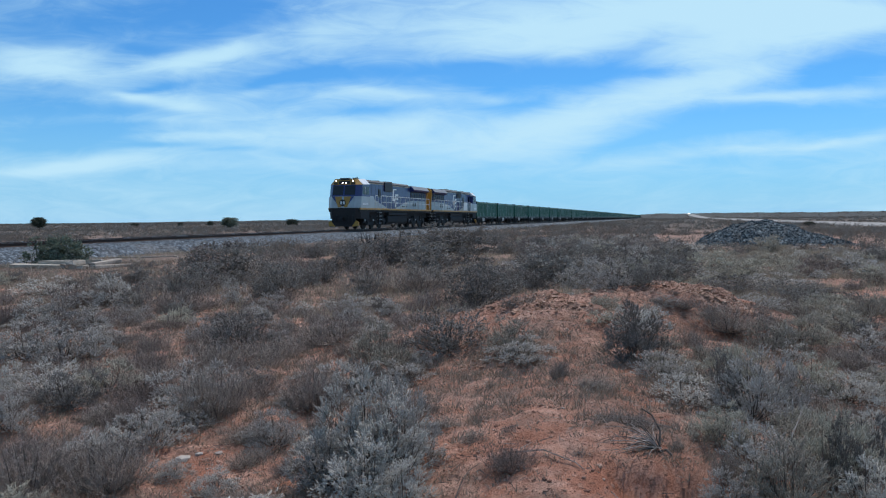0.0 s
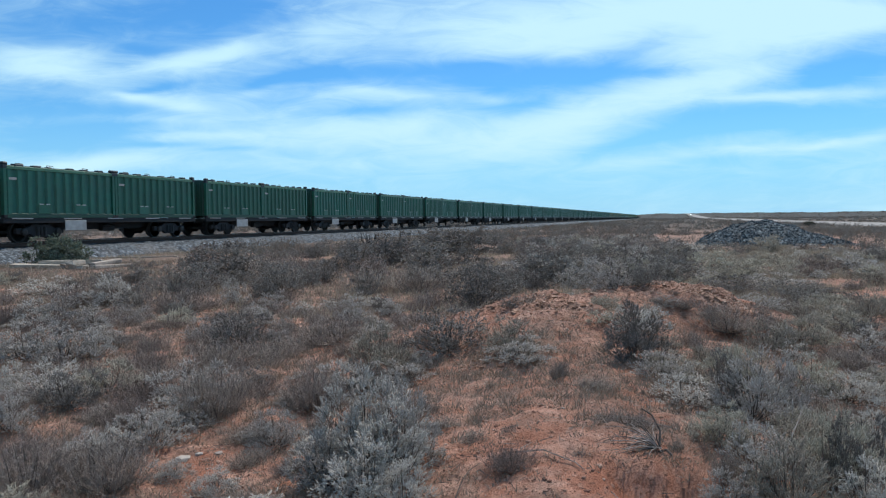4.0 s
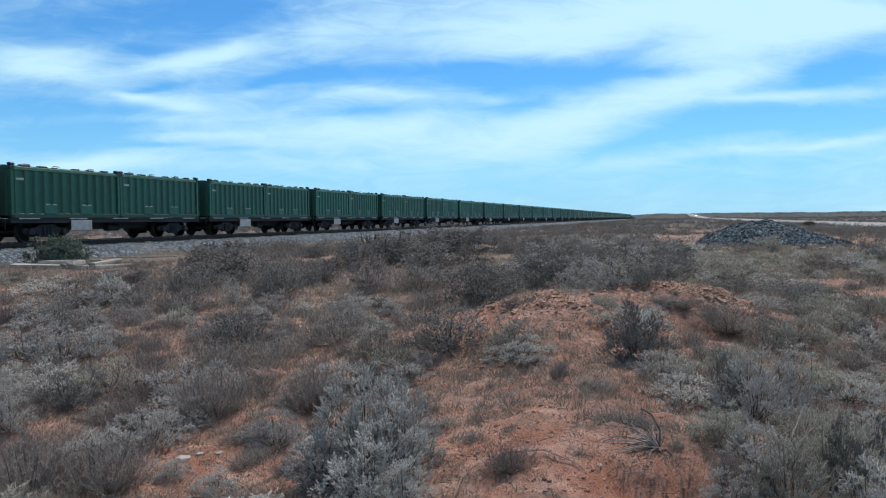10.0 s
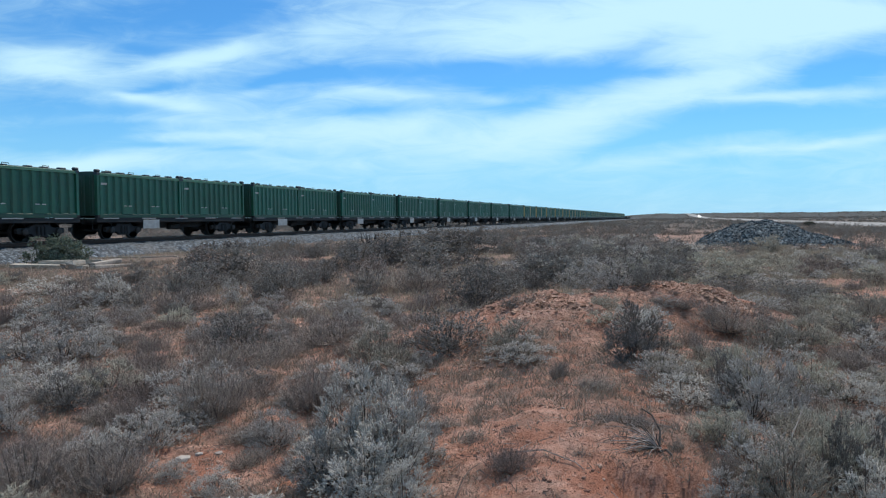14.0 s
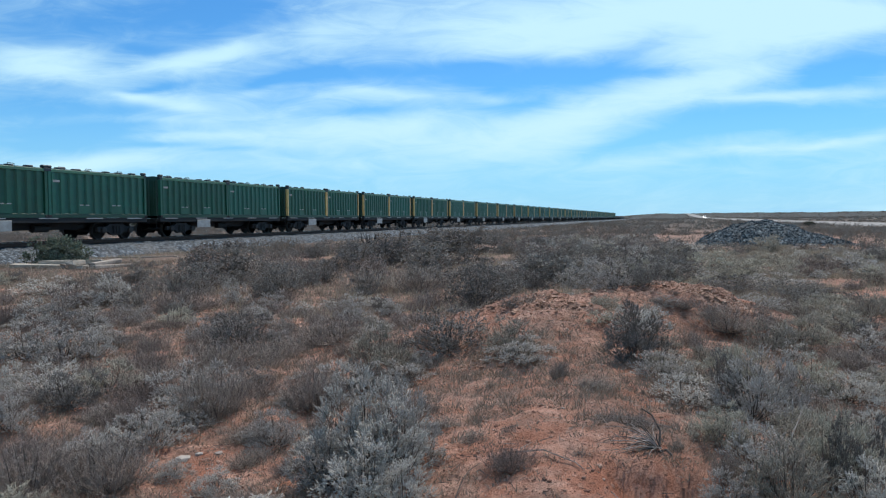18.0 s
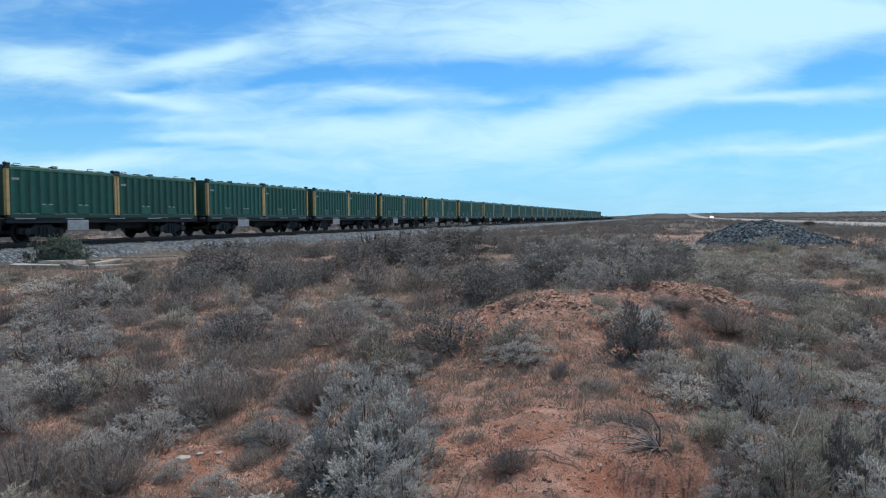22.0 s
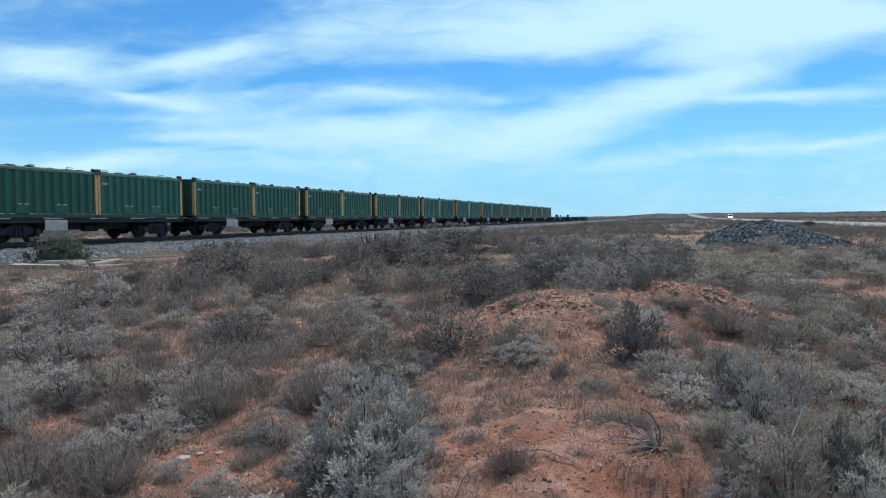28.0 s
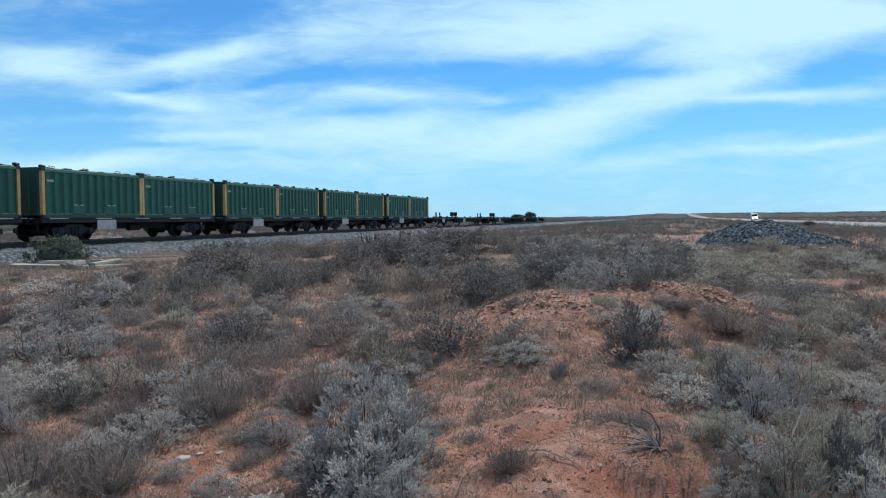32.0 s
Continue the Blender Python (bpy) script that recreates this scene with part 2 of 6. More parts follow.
def soil_material():
    """Red desert earth with paler crust, grey litter and small stones."""
    m = bpy.data.materials.new("red_soil")
    m.use_nodes = True
    nt = m.node_tree
    L = nt.links.new
    bsdf = nt.nodes["Principled BSDF"]
    tc = nt.nodes.new("ShaderNodeTexCoord")

    def noise_at(scale, detail=6, rough=0.6):
        n = nt.nodes.new("ShaderNodeTexNoise")
        n.inputs["Scale"].default_value, n.inputs["Detail"].default_value, n.inputs["Roughness"].default_value = scale, detail, rough
        L(tc.outputs["Object"], n.inputs["Vector"])
        return n.outputs["Fac"]

    def ranged(v, a, b, top=1.0):
        r = nt.nodes.new("ShaderNodeMapRange")
        r.inputs[1].default_value, r.inputs[2].default_value, r.inputs[4].default_value = a, b, top
        L(v, r.inputs[0])
        return r.outputs[0]

    col = mix_colour(nt, ranged(noise_at(1.1, 8, 0.7), 0.38, 0.62), (0.42, 0.165, 0.098), (0.60, 0.30, 0.205))
    col = mix_colour(nt, ranged(noise_at(3.1, 8, 0.7), 0.47, 0.61, 0.80), col, (0.73, 0.44, 0.335))
    col = mix_colour(nt, ranged(noise_at(17, 8, 0.8), 0.56, 0.66, 0.75), col, (0.12, 0.065, 0.048))
    col = mix_colour(nt, ranged(noise_at(6, 8, 0.8), 0.53, 0.64, 0.7), col, (0.19, 0.10, 0.072))
    col = mix_colour(nt, ranged(noise_at(1.6, 8, 0.75), 0.5, 0.64, 0.65), col, (0.19, 0.135, 0.105))
    col = mix_colour(nt, ranged(noise_at(0.035, 4), 0.45, 0.6, 0.55), col, (0.20, 0.165, 0.135))
    rub = nt.nodes.new("ShaderNodeAttribute")
    rub.attribute_name = "rubble"
    shard = nt.nodes.new("ShaderNodeTexVoronoi")
    shard.inputs["Scale"].default_value = 16
    squash = nt.nodes.new("ShaderNodeMapping")
    squash.inputs["Scale"].default_value = (0.7, 1.0, 2.2)
    L(tc.outputs["Object"], squash.inputs["Vector"])
    L(squash.outputs[0], shard.inputs["Vector"])
    tint = nt.nodes.new("ShaderNodeSeparateColor")
    L(shard.outputs["Color"], tint.inputs[0])
    broken = mix_colour(nt, ranged(tint.outputs[0], 0.1, 0.95), (0.15, 0.085, 0.062), (0.46, 0.29, 0.22))
    col = mix_colour(nt, math_node(nt, "MULTIPLY", rub.outputs["Fac"], 0.85), col, broken)
    vor = nt.nodes.new("ShaderNodeTexVoronoi")
    vor.inputs["Scale"].default_value = 34
    L(tc.outputs["Object"], vor.inputs["Vector"])
    chips = math_node(nt, "MULTIPLY", ranged(vor.outputs["Distance"], 0.22, 0.12), ranged(noise_at(2.2), 0.48, 0.62))
    col = mix_colour(nt, math_node(nt, "MULTIPLY", chips, 0.8), col, (0.66, 0.47, 0.38))
    crumb = nt.nodes.new("ShaderNodeTexVoronoi")
    crumb.inputs["Scale"].default_value = 15
    L(tc.outputs["Object"], crumb.inputs["Vector"])
    shade = nt.nodes.new("ShaderNodeSeparateColor")
    L(crumb.outputs["Color"], shade.inputs[0])
    lump = math_node(nt, "MULTIPLY", ranged(crumb.outputs["Distance"], 0.30, 0.16), ranged(noise_at(3.7, 6, 0.7), 0.44, 0.58))
    col = mix_colour(nt, math_node(nt, "MULTIPLY", lump, 0.8), col, mix_colour(nt, ranged(shade.outputs[0], 0.35, 0.65), (0.16, 0.085, 0.06), (0.72, 0.50, 0.40)))
    # dry litter lies where plants grow
    lit = nt.nodes.new("ShaderNodeAttribute")
    lit.attribute_name = "litter"
    cover = math_node(nt, "MULTIPLY", lit.outputs["Fac"], ranged(noise_at(5.5, 8, 0.75), 0.36, 0.56, 0.88))
    straw = mix_colour(nt, ranged(noise_at(40, 5, 0.7), 0.35, 0.65), (0.15, 0.10, 0.08), (0.35, 0.25, 0.195))
    col = mix_colour(nt, cover, col, straw)
    # far off a low carpet of scrub closes over the earth
    col = mix_colour(nt, ranged(lit.outputs["Fac"], 1.6, 2.4, 0.85), col, (0.125, 0.100, 0.082))
    col = mix_colour(nt, ranged(lit.outputs["Fac"], 2.7, 3.6, 0.85), col, (0.062, 0.064, 0.060))
    L(col, bsdf.inputs["Base Color"])
    bsdf.inputs["Roughness"].default_value = 0.95
    bsdf.inputs["Specular IOR Level"].default_value = 0.15
    h = math_node(nt, "ADD", math_node(nt, "MULTIPLY", noise_at(22, 8, 0.75), 0.06), math_node(nt, "MULTIPLY_ADD", lump, 0.018, math_node(nt, "MULTIPLY", chips, 0.012)))
    h = math_node(nt, "MULTIPLY_ADD", noise_at(90, 4), 0.010, h)
    h = math_node(nt, "ADD", h, math_node(nt, "MULTIPLY", math_node(nt, "MULTIPLY", rub.outputs["Fac"], tint.outputs[1]), 0.05))
    b = nt.nodes.new("ShaderNodeBump")
    b.inputs["Strength"].default_value, b.inputs["Distance"].default_value = 0.9, 1.0
    L(h, b.inputs["Height"])
    L(b.outputs[0], bsdf.inputs["Normal"])
    return m


def stone_bed_material(name, cols, scale, bump, dust=(0.11, 0.10, 0.095)):
    """Crushed stone: every cell of the pattern is one stone with its own grey."""
    m = bpy.data.materials.new(name)
    m.use_nodes = True
    nt = m.node_tree
    L = nt.links.new
    bsdf = nt.nodes["Principled BSDF"]
    tc = nt.nodes.new("ShaderNodeTexCoord")
    vor = nt.nodes.new("ShaderNodeTexVoronoi")
    vor.inputs["Scale"].default_value = scale
    L(tc.outputs["Object"], vor.inputs["Vector"])
    sep = nt.nodes.new("ShaderNodeSeparateColor")
    L(vor.outputs["Color"], sep.inputs[0])
    ramp = nt.nodes.new("ShaderNodeValToRGB")
    els = ramp.color_ramp.elements
    els[0].color, els[1].color = (*cols[0], 1), (*cols[-1], 1)
    for i, c in enumerate(cols[1:-1], 1):
        els.new(i / (len(cols) - 1)).color = (*c, 1)
    L(sep.outputs[0], ramp.inputs[0])
    n = nt.nodes.new("ShaderNodeTexNoise")
    n.inputs["Scale"].default_value, n.inputs["Detail"].default_value = 0.5, 5
    L(tc.outputs["Object"], n.inputs["Vector"])
    r = nt.nodes.new("ShaderNodeMapRange")
    r.inputs[1].default_value, r.inputs[2].default_value, r.inputs[4].default_value = 0.5, 0.7, 0.5
    L(n.outputs["Fac"], r.inputs[0])
    L(mix_colour(nt, r.outputs[0], ramp.outputs[0], dust), bsdf.inputs["Base Color"])
    bsdf.inputs["Roughness"].default_value = 0.8
    b = nt.nodes.new("ShaderNodeBump")
    b.inputs["Strength"].default_value, b.inputs["Distance"].default_value = 1.0, bump
    b.invert = True
    L(vor.outputs["Distance"], b.inputs["Height"])
    L(b.outputs[0], bsdf.inputs["Normal"])
    return m


M = {}
M["soil"] = soil_material()
M["ballast"] = stone_bed_material("ballast_stone", [(0.012, 0.018, 0.026), (0.027, 0.039, 0.052), (0.052, 0.070, 0.089), (0.21, 0.245, 0.28)], 12, 0.05)
M["heap"] = stone_bed_material("heap_stone", [(0.010, 0.021, 0.029), (0.018, 0.038, 0.052), (0.033, 0.060, 0.076), (0.16, 0.21, 0.235)], 12, 0.03, (0.012, 0.024, 0.032))
M["rail"] = material("rusty_rail_steel", (0.075, 0.04, 0.028), 0.6, 0.5, 0.3, 20, (0.03, 0.022, 0.02), 0.5, 3)
M["rail_top"] = material("worn_rail_steel", (0.35, 0.33, 0.32), 0.3, 0.9, 0.2, 20)
M["concrete"] = material("weathered_concrete", (0.33, 0.31, 0.28), 0.85, 0, 0.2, 8, (0.18, 0.14, 0.11), 0.5, 2, 0.004, 40, 0.1)
M["green"] = material("green_container_paint", (0.010, 0.098, 0.058), 0.42, 0, 0.16, 3, (0.03, 0.075, 0.045), 0.55, 0.8, 0.001, 50, 0.16)
M["green_dark"] = material("dark_green_paint", (0.010, 0.055, 0.032), 0.5, 0, 0.2, 3, (0.03, 0.045, 0.035), 0.5, 0.9)
# a lighter green than the container body, for the top rails
M["green_light"] = material("lighter_green_paint", (0.055, 0.17, 0.095), 0.45, 0, 0.18, 4, (0.12, 0.15, 0.11), 0.5, 1.5)
M["yellow"] = material("yellow_post_paint", (0.62, 0.39, 0.15), 0.5, 0, 0.15, 4, (0.25, 0.14, 0.05), 0.5, 1.4, 0, 0, 0.1)
M["under"] = material("grimy_black_steel", (0.013, 0.012, 0.013), 0.75, 0.0, 0.3, 5, (0.03, 0.024, 0.02), 0.6, 1.5, 0.002, 40)
M["wheel"] = material("dark_wheel_steel", (0.022, 0.019, 0.018), 0.65, 0.2, 0.3, 6, (0.07, 0.05, 0.035), 0.5, 2)
M["white"] = material("white_sign_paint", (0.40, 0.39, 0.375), 0.6, 0, 0.15, 5, (0.28, 0.25, 0.22), 0.7, 2)
M["cap"] = material("dark_lid_casting", (0.03, 0.04, 0.05), 0.5, 0.2, 0.3, 8)
M["tarp"] = material("dark_green_lid", (0.012, 0.05, 0.035), 0.5, 0, 0.3, 3, (0.03, 0.03, 0.03), 0.5, 1.5)
M["blue"] = material("deep_blue_loco_paint", (0.011, 0.024, 0.125), 0.42, 0, 0.12, 2, (0.03, 0.045, 0.13), 0.5, 0.7, 0, 0, 0, 0, 0.3)
M["loco_grey"] = material("pale_grey_loco_paint", (0.36, 0.41, 0.43), 0.42, 0, 0.1, 2, (0.25, 0.25, 0.25), 0.45, 0.8, 0, 0, 0, 0, 0.2)
M["loco_white"] = material("white_loco_paint", (0.72, 0.73, 0.72), 0.35, 0, 0.08, 2, (0.5, 0.48, 0.45), 0.4, 1)
M["loco_yellow"] = material("golden_yellow_loco_paint", (0.40, 0.21, 0.03), 0.45, 0, 0.12, 3, (0.3, 0.17, 0.04), 0.4, 1)
M["roof_grey"] = material("sooty_grey_roof_paint", (0.045, 0.047, 0.05), 0.7, 0, 0.2, 3, (0.025, 0.025, 0.025), 0.6, 1)
M["wing_grey"] = material("dusty_grey_wing_paint", (0.20, 0.20, 0.205), 0.5, 0, 0.15, 3, (0.12, 0.10, 0.09), 0.5, 1.2)
M["handrail"] = material("pale_handrail_paint", (0.62, 0.63, 0.62), 0.4, 0, 0.1, 5)
M["grille"] = material("black_radiator_grille", (0.015, 0.016, 0.018), 0.5, 0.2, 0.3, 8)
M["lamp_on"] = material("lit_headlight_lens", (0.9, 0.9, 0.85), 0.2, 0, 0.02, 5, emit=5.0)
M["van_lamp"] = material("bright_van_headlight", (0.9, 0.9, 0.9), 0.2, 0, 0.02, 5, emit=45.0)
M["window"] = material("dark_cab_glass", (0.008, 0.009, 0.011), 0.2, 0, 0.1, 3)
M["red"] = material("red_marker_lens", (0.25, 0.02, 0.02), 0.3)
M["blue_grey_leaf"] = foliage_material("bluebush_leaf", (0.44, 0.41, 0.375), (0.57, 0.54, 0.495), (0.36, 0.295, 0.25), 0.25)
M["olive_leaf"] = foliage_material("olive_saltbush_leaf", (0.36, 0.332, 0.275), (0.50, 0.46, 0.375), (0.33, 0.265, 0.205), 0.25)
M["grey_leaf"] = foliage_material("grey_saltbush_leaf", (0.20, 0.184, 0.168), (0.34, 0.315, 0.285), (0.21, 0.17, 0.145), 0.2)
M["green_leaf"] = foliage_material("green_shrub_leaf", (0.16, 0.20, 0.155), (0.27, 0.31, 0.24), (0.22, 0.18, 0.13))
M["brown_twig_leaf"] = foliage_material("dry_shrub_twig", (0.225, 0.18, 0.157), (0.54, 0.465, 0.405), (0.31, 0.22, 0.17), 0.1)
M["tree_leaf"] = foliage_material("dark_tree_leaf", (0.06, 0.068, 0.05), (0.10, 0.11, 0.08), (0.08, 0.065, 0.045), 0.15)
M["far_grey_leaf"] = foliage_material("far_grey_scrub", (0.155, 0.150, 0.140), (0.25, 0.245, 0.22), (0.16, 0.135, 0.11), 0.4)
M["far_brown_leaf"] = foliage_material("far_brown_scrub", (0.135, 0.115, 0.10), (0.22, 0.19, 0.165), (0.16, 0.115, 0.09), 0.4)
M["straw"] = foliage_material("dry_straw_blade", (0.31, 0.25, 0.195), (0.45, 0.385, 0.30), (0.26, 0.17, 0.115), 0.2)
M["pale_straw"] = foliage_material("pale_straw_blade", (0.34, 0.285, 0.22), (0.47, 0.405, 0.32), (0.28, 0.20, 0.15))
M["twig"] = material("grey_bark", (0.10, 0.08, 0.068), 0.85, 0, 0.3, 20)
M["dead_wood"] = material("bleached_dead_wood", (0.30, 0.265, 0.24), 0.85, 0, 0.35, 25)
M["old_timber"] = material("weathered_grey_timber", (0.36, 0.31, 0.26), 0.9, 0, 0.3, 9, (0.22, 0.17, 0.13), 0.5, 3, 0.004, 30, 0.2)
M["pale_stone"] = material("pale_quartz_stone", (0.36, 0.31, 0.275), 0.85, 0, 0.2, 30, (0.3, 0.18, 0.12), 0.5, 8, 0.004, 60, 0.15)
M["red_stone"] = material("red_earth_clod", (0.36, 0.19, 0.135), 0.95, 0, 0.3, 25, (0.14, 0.08, 0.06), 0.5, 8, 0.006, 50, 0.25)
M["shard"] = foliage_material("broken_red_rubble", (0.25, 0.13, 0.093), (0.44, 0.285, 0.22), (0.54, 0.40, 0.325), 0.0)
M["asphalt"] = material("pale_worn_asphalt", (0.25, 0.235, 0.215), 0.85, 0, 0.12, 1.5, (0.24, 0.21, 0.19), 0.4, 0.1)
M["car_white"] = material("white_car_paint", (0.8, 0.8, 0.8), 0.3, 0, 0.05, 3, coat=0.5)
M["rubber"] = material("black_rubber", (0.02, 0.02, 0.02), 0.8, 0, 0.2, 10)

# ---------------------------------------------------------------- mesh helpers
def part(name, bm, mat, parent=None, label="", smooth=False):
    """Link a bmesh as one mesh object, under a thing or a part."""
    me = bpy.data.meshes.new(name)
    bm.to_mesh(me)
    bm.free()
    me.materials.append(mat)
    if smooth:
        for p in me.polygons:
            p.use_smooth = True
    ob = new(name, me)
    if parent:
        ob.parent = parent
    if label:
        tagged(ob, label)
    return ob


def mesh_from(name, verts, faces, mat, smooth=False):
    me = bpy.data.meshes.new(name)
    me.from_pydata(verts, [], faces)
    me.materials.append(mat)
    if smooth:
        me.polygons.foreach_set("use_smooth", [True] * len(me.polygons))
    me.update()
    return me


def box(bm, x0, x1, y0, y1, z0, z1, bevel=0.0, m=None):
    vs = [bm.verts.new((x, y, z)) for x in (x0, x1) for y in (y0, y1) for z in (z0, z1)]
    if m is not None:
        for v in vs:
            v.co = m @ v.co
    fs = [bm.faces.new([vs[i] for i in f]) for f in ((0, 1, 3, 2), (4, 6, 7, 5), (0, 4, 5, 1), (2, 3, 7, 6), (0, 2, 6, 4), (1, 5, 7, 3))]
    if bevel:
        bmesh.ops.bevel(bm, geom=list({e for f in fs for e in f.edges}), offset=bevel, segments=1, affect="EDGES")
    return bm


def prism(bm, profile, a0, a1, axis="x"):
    """Extrude a closed profile of (p, q) along an axis: x takes (y, z), y takes (x, z), z takes (x, y)."""
    def at(p, q, a):
        return {"x": (a, p, q), "y": (p, a, q), "z": (p, q, a)}[axis]
    lo = [bm.verts.new(at(p, q, a0)) for p, q in profile]
    hi = [bm.verts.new(at(p, q, a1)) for p, q in profile]
    n = len(profile)
    for i in range(n):
        bm.faces.new((lo[i], lo[(i + 1) % n], hi[(i + 1) % n], hi[i]))
    bm.faces.new(lo[::-1])
    bm.faces.new(hi)
    bmesh.ops.recalc_face_normals(bm, faces=bm.faces)
    return bm


def tube(bm, pts, r, sides=6, closed_ends=True):
    """A round bar along a line of points; r is one radius or one a point."""
    pts = [Vector(p) for p in pts]
    rs = r if isinstance(r, (list, tuple)) else [r] * len(pts)
    rings = []
    for i, p in enumerate(pts):
        d = (pts[min(i + 1, len(pts) - 1)] - pts[max(i - 1, 0)]).normalized()
        ref = Vector((0, 0, 1)) if abs(d.z) < 0.9 else Vector((1, 0, 0))
        a = d.cross(ref).normalized()
        b = d.cross(a)
        rings.append([bm.verts.new(p + (a * math.cos(6.2832 * k / sides) + b * math.sin(6.2832 * k / sides)) * rs[i]) for k in range(sides)])
    for r0, r1 in zip(rings, rings[1:]):
        for k in range(sides):
            bm.faces.new((r0[k], r0[(k + 1) % sides], r1[(k + 1) % sides], r1[k]))
    if closed_ends:
        bm.faces.new(rings[0][::-1])
        bm.faces.new(rings[-1])
    return bm


def disc(bm, centre, axis, profile, sides=20):
    """A turned body: profile of (distance along the axis, radius)."""
    c, ax = Vector(centre), Vector(axis).normalized()
    tube(bm, [c + ax * d for d, _ in profile], [max(r, 0.002) for _, r in profile], sides)
    return bm


def thing(name, label, category, group="", m=None):
    ob = new(name)
    ob.empty_display_size = 0.2
    if m is not None:
        ob.matrix_world = m
    return tagged(ob, label, category, group)


# ---------------------------------------------------------------- plan: the line of the track
PERP = 25.45                                  # from the eye to the middle of the track
AHEAD = Vector((0.2840, 0.9588, 0)).normalized()    # along the track, away from the eye
SIDE = Vector((-AHEAD.y, AHEAD.x, 0))             # across it, away from the eye
FOOT = SIDE * PERP
RAIL_Z = 0.70
HEADING = math.degrees(math.atan2(-AHEAD.y, -AHEAD.x))


def on_track(s, side=0.0, z=0.0):
    return FOOT + AHEAD * s + SIDE * side + Vector((0, 0, z))


def smooth01(a, b, x):
    t = min(1, max(0, (x - a) / (b - a)))
    return t * t * (3 - 2 * t)


def bump2(x, y, cx, cy, rx, ry, turn=0.0):
    c, s = math.cos(radians(turn)), math.sin(radians(turn))
    dx, dy = x - cx, y - cy
    p, q = (dx * c + dy * s) / rx, (dy * c - dx * s) / ry
    return math.exp(-(p * p + q * q))


# raised red earth in front of the eye: x, y, half sizes, turn, height
MOUNDS = [(1.1, 8.4, 1.6, 1.8, 10, 0.53), (3.0, 9.6, 1.3, 1.4, 0, 0.55), (0.9, 5.0, 1.1, 2.4, -12, 0.22), (1.4, 4.0, 1.2, 0.55, -6, 0.12)]
HOLLOWS = [(2.75, 7.9, 0.45, 0.35, 0, 0.14)]


# crests of broken stony earth: x, y, half sizes, turn, strength
RUBBLE = [(1.15, 8.1, 0.55, 0.9, 0, 1.0), (2.75, 9.3, 0.8, 0.8, -15, 1.1), (3.5, 8.6, 0.5, 0.6, 0, 0.8), (0.3, 8.7, 0.5, 0.45, 0, 0.7), (0.35, 6.6, 0.22, 0.5, -10, 0.5), (1.12, 4.25, 0.35, 0.25, 0, 0.6)]


def rubble(x, y):
    if not (-1.5 < x < 6 and 2.5 < y < 12):
        return 0.0
    r = sum(k * bump2(x, y, cx, cy, rx, ry, turn) for cx, cy, rx, ry, turn, k in RUBBLE)
    return min(1.0, r * (1 + 0.8 * noise.noise((x * 2.5, y * 2.5, 41.0))))


def ground_z(x, y):
    d = math.hypot(x, y)
    z = 0.0
    if d < 60:
        for cx, cy, rx, ry, turn, h in MOUNDS:
            z += h * bump2(x, y, cx, cy, rx, ry, turn)
        for cx, cy, rx, ry, turn, h in HOLLOWS:
            z -= h * bump2(x, y, cx, cy, rx, ry, turn)
        k = 1 - smooth01(30, 60, d)
        if z > 0.03 and d < 16:
            z += min(1, z * 2.2) * (0.075 * abs(noise.noise((x * 1.6, y * 1.9, 13.0))) + 0.06 * (0.3 - abs(noise.noise((x * 3.1, y * 3.7, 15.0)))))
        z += k * (0.07 * noise.noise((x * 0.35, y * 0.35, 3.0)) + 0.05 * noise.noise((x * 1.3, y * 1.3, 5.0)))
        if y < 5.2:
            # a broken ledge with burrows under it
            edge = 3.76 + 0.10 * noise.noise((x * 5, 2.0, 0)) - 0.10 * (x - 1.0)
            cut = max(0.0, 0.10 + 0.07 * noise.noise((x * 3.0, 3.1, 1.0)) + 0.07 * noise.noise((x * 6, y * 14, 6.0)))
            z -= cut * math.exp(-((x - 1.06) / 0.27) ** 4) * smooth01(edge - 0.6, edge - 0.2, y) * (1 - smooth01(edge - 0.10, edge, y))
        if d < 16:
            z += 0.85 * rubble(x, y) * (0.06 * (0.4 - abs(noise.noise((x * 5, y * 5, 17.0)))) + 0.05 * noise.noise((x * 12, y * 12, 19.0)))
            z += 0.036 * noise.noise((x * 4.2, y * 4.2, 7.0)) + 0.022 * noise.noise((x * 10, y * 10, 9.0))
    if d > 60:
        k = smooth01(60, 500, d)
        z += k * 0.8 * noise.noise((x * 0.004, y * 0.004, 1.0))
    # low rises along the skyline, higher to the east
    if d > 500 and y > 0:
        az = math.degrees(math.atan2(x, y))
        rise = 0.6 + 2.6 * smooth01(3, 10, az) * (1 - smooth01(20, 27, az)) + 5.5 * smooth01(10, 19, az) + 3.5 * smooth01(20, 30, az) + 2.2 * noise.noise((az * 0.35, 4.0, 0)) + 1.0 * noise.noise((az * 1.2, 8.0, 0))
        rise -= 3.5 * smooth01(-14, -28, az)
        z += rise * smooth01(500, 1700, d)
    return z


def lines(near0, near1, step, far, grow):
    """Grid lines: even within near0..near1, then ever wider to +-far."""
    out = list(np.arange(near0, near1, step))
    v, s = out[-1], step
    while v < far:
        s *= grow
        v += s
        out.append(v)
    v, s = out[0], step
    low = []
    while v > -far:
        s *= grow
        v -= s
        low.append(v)
    return low[::-1] + out


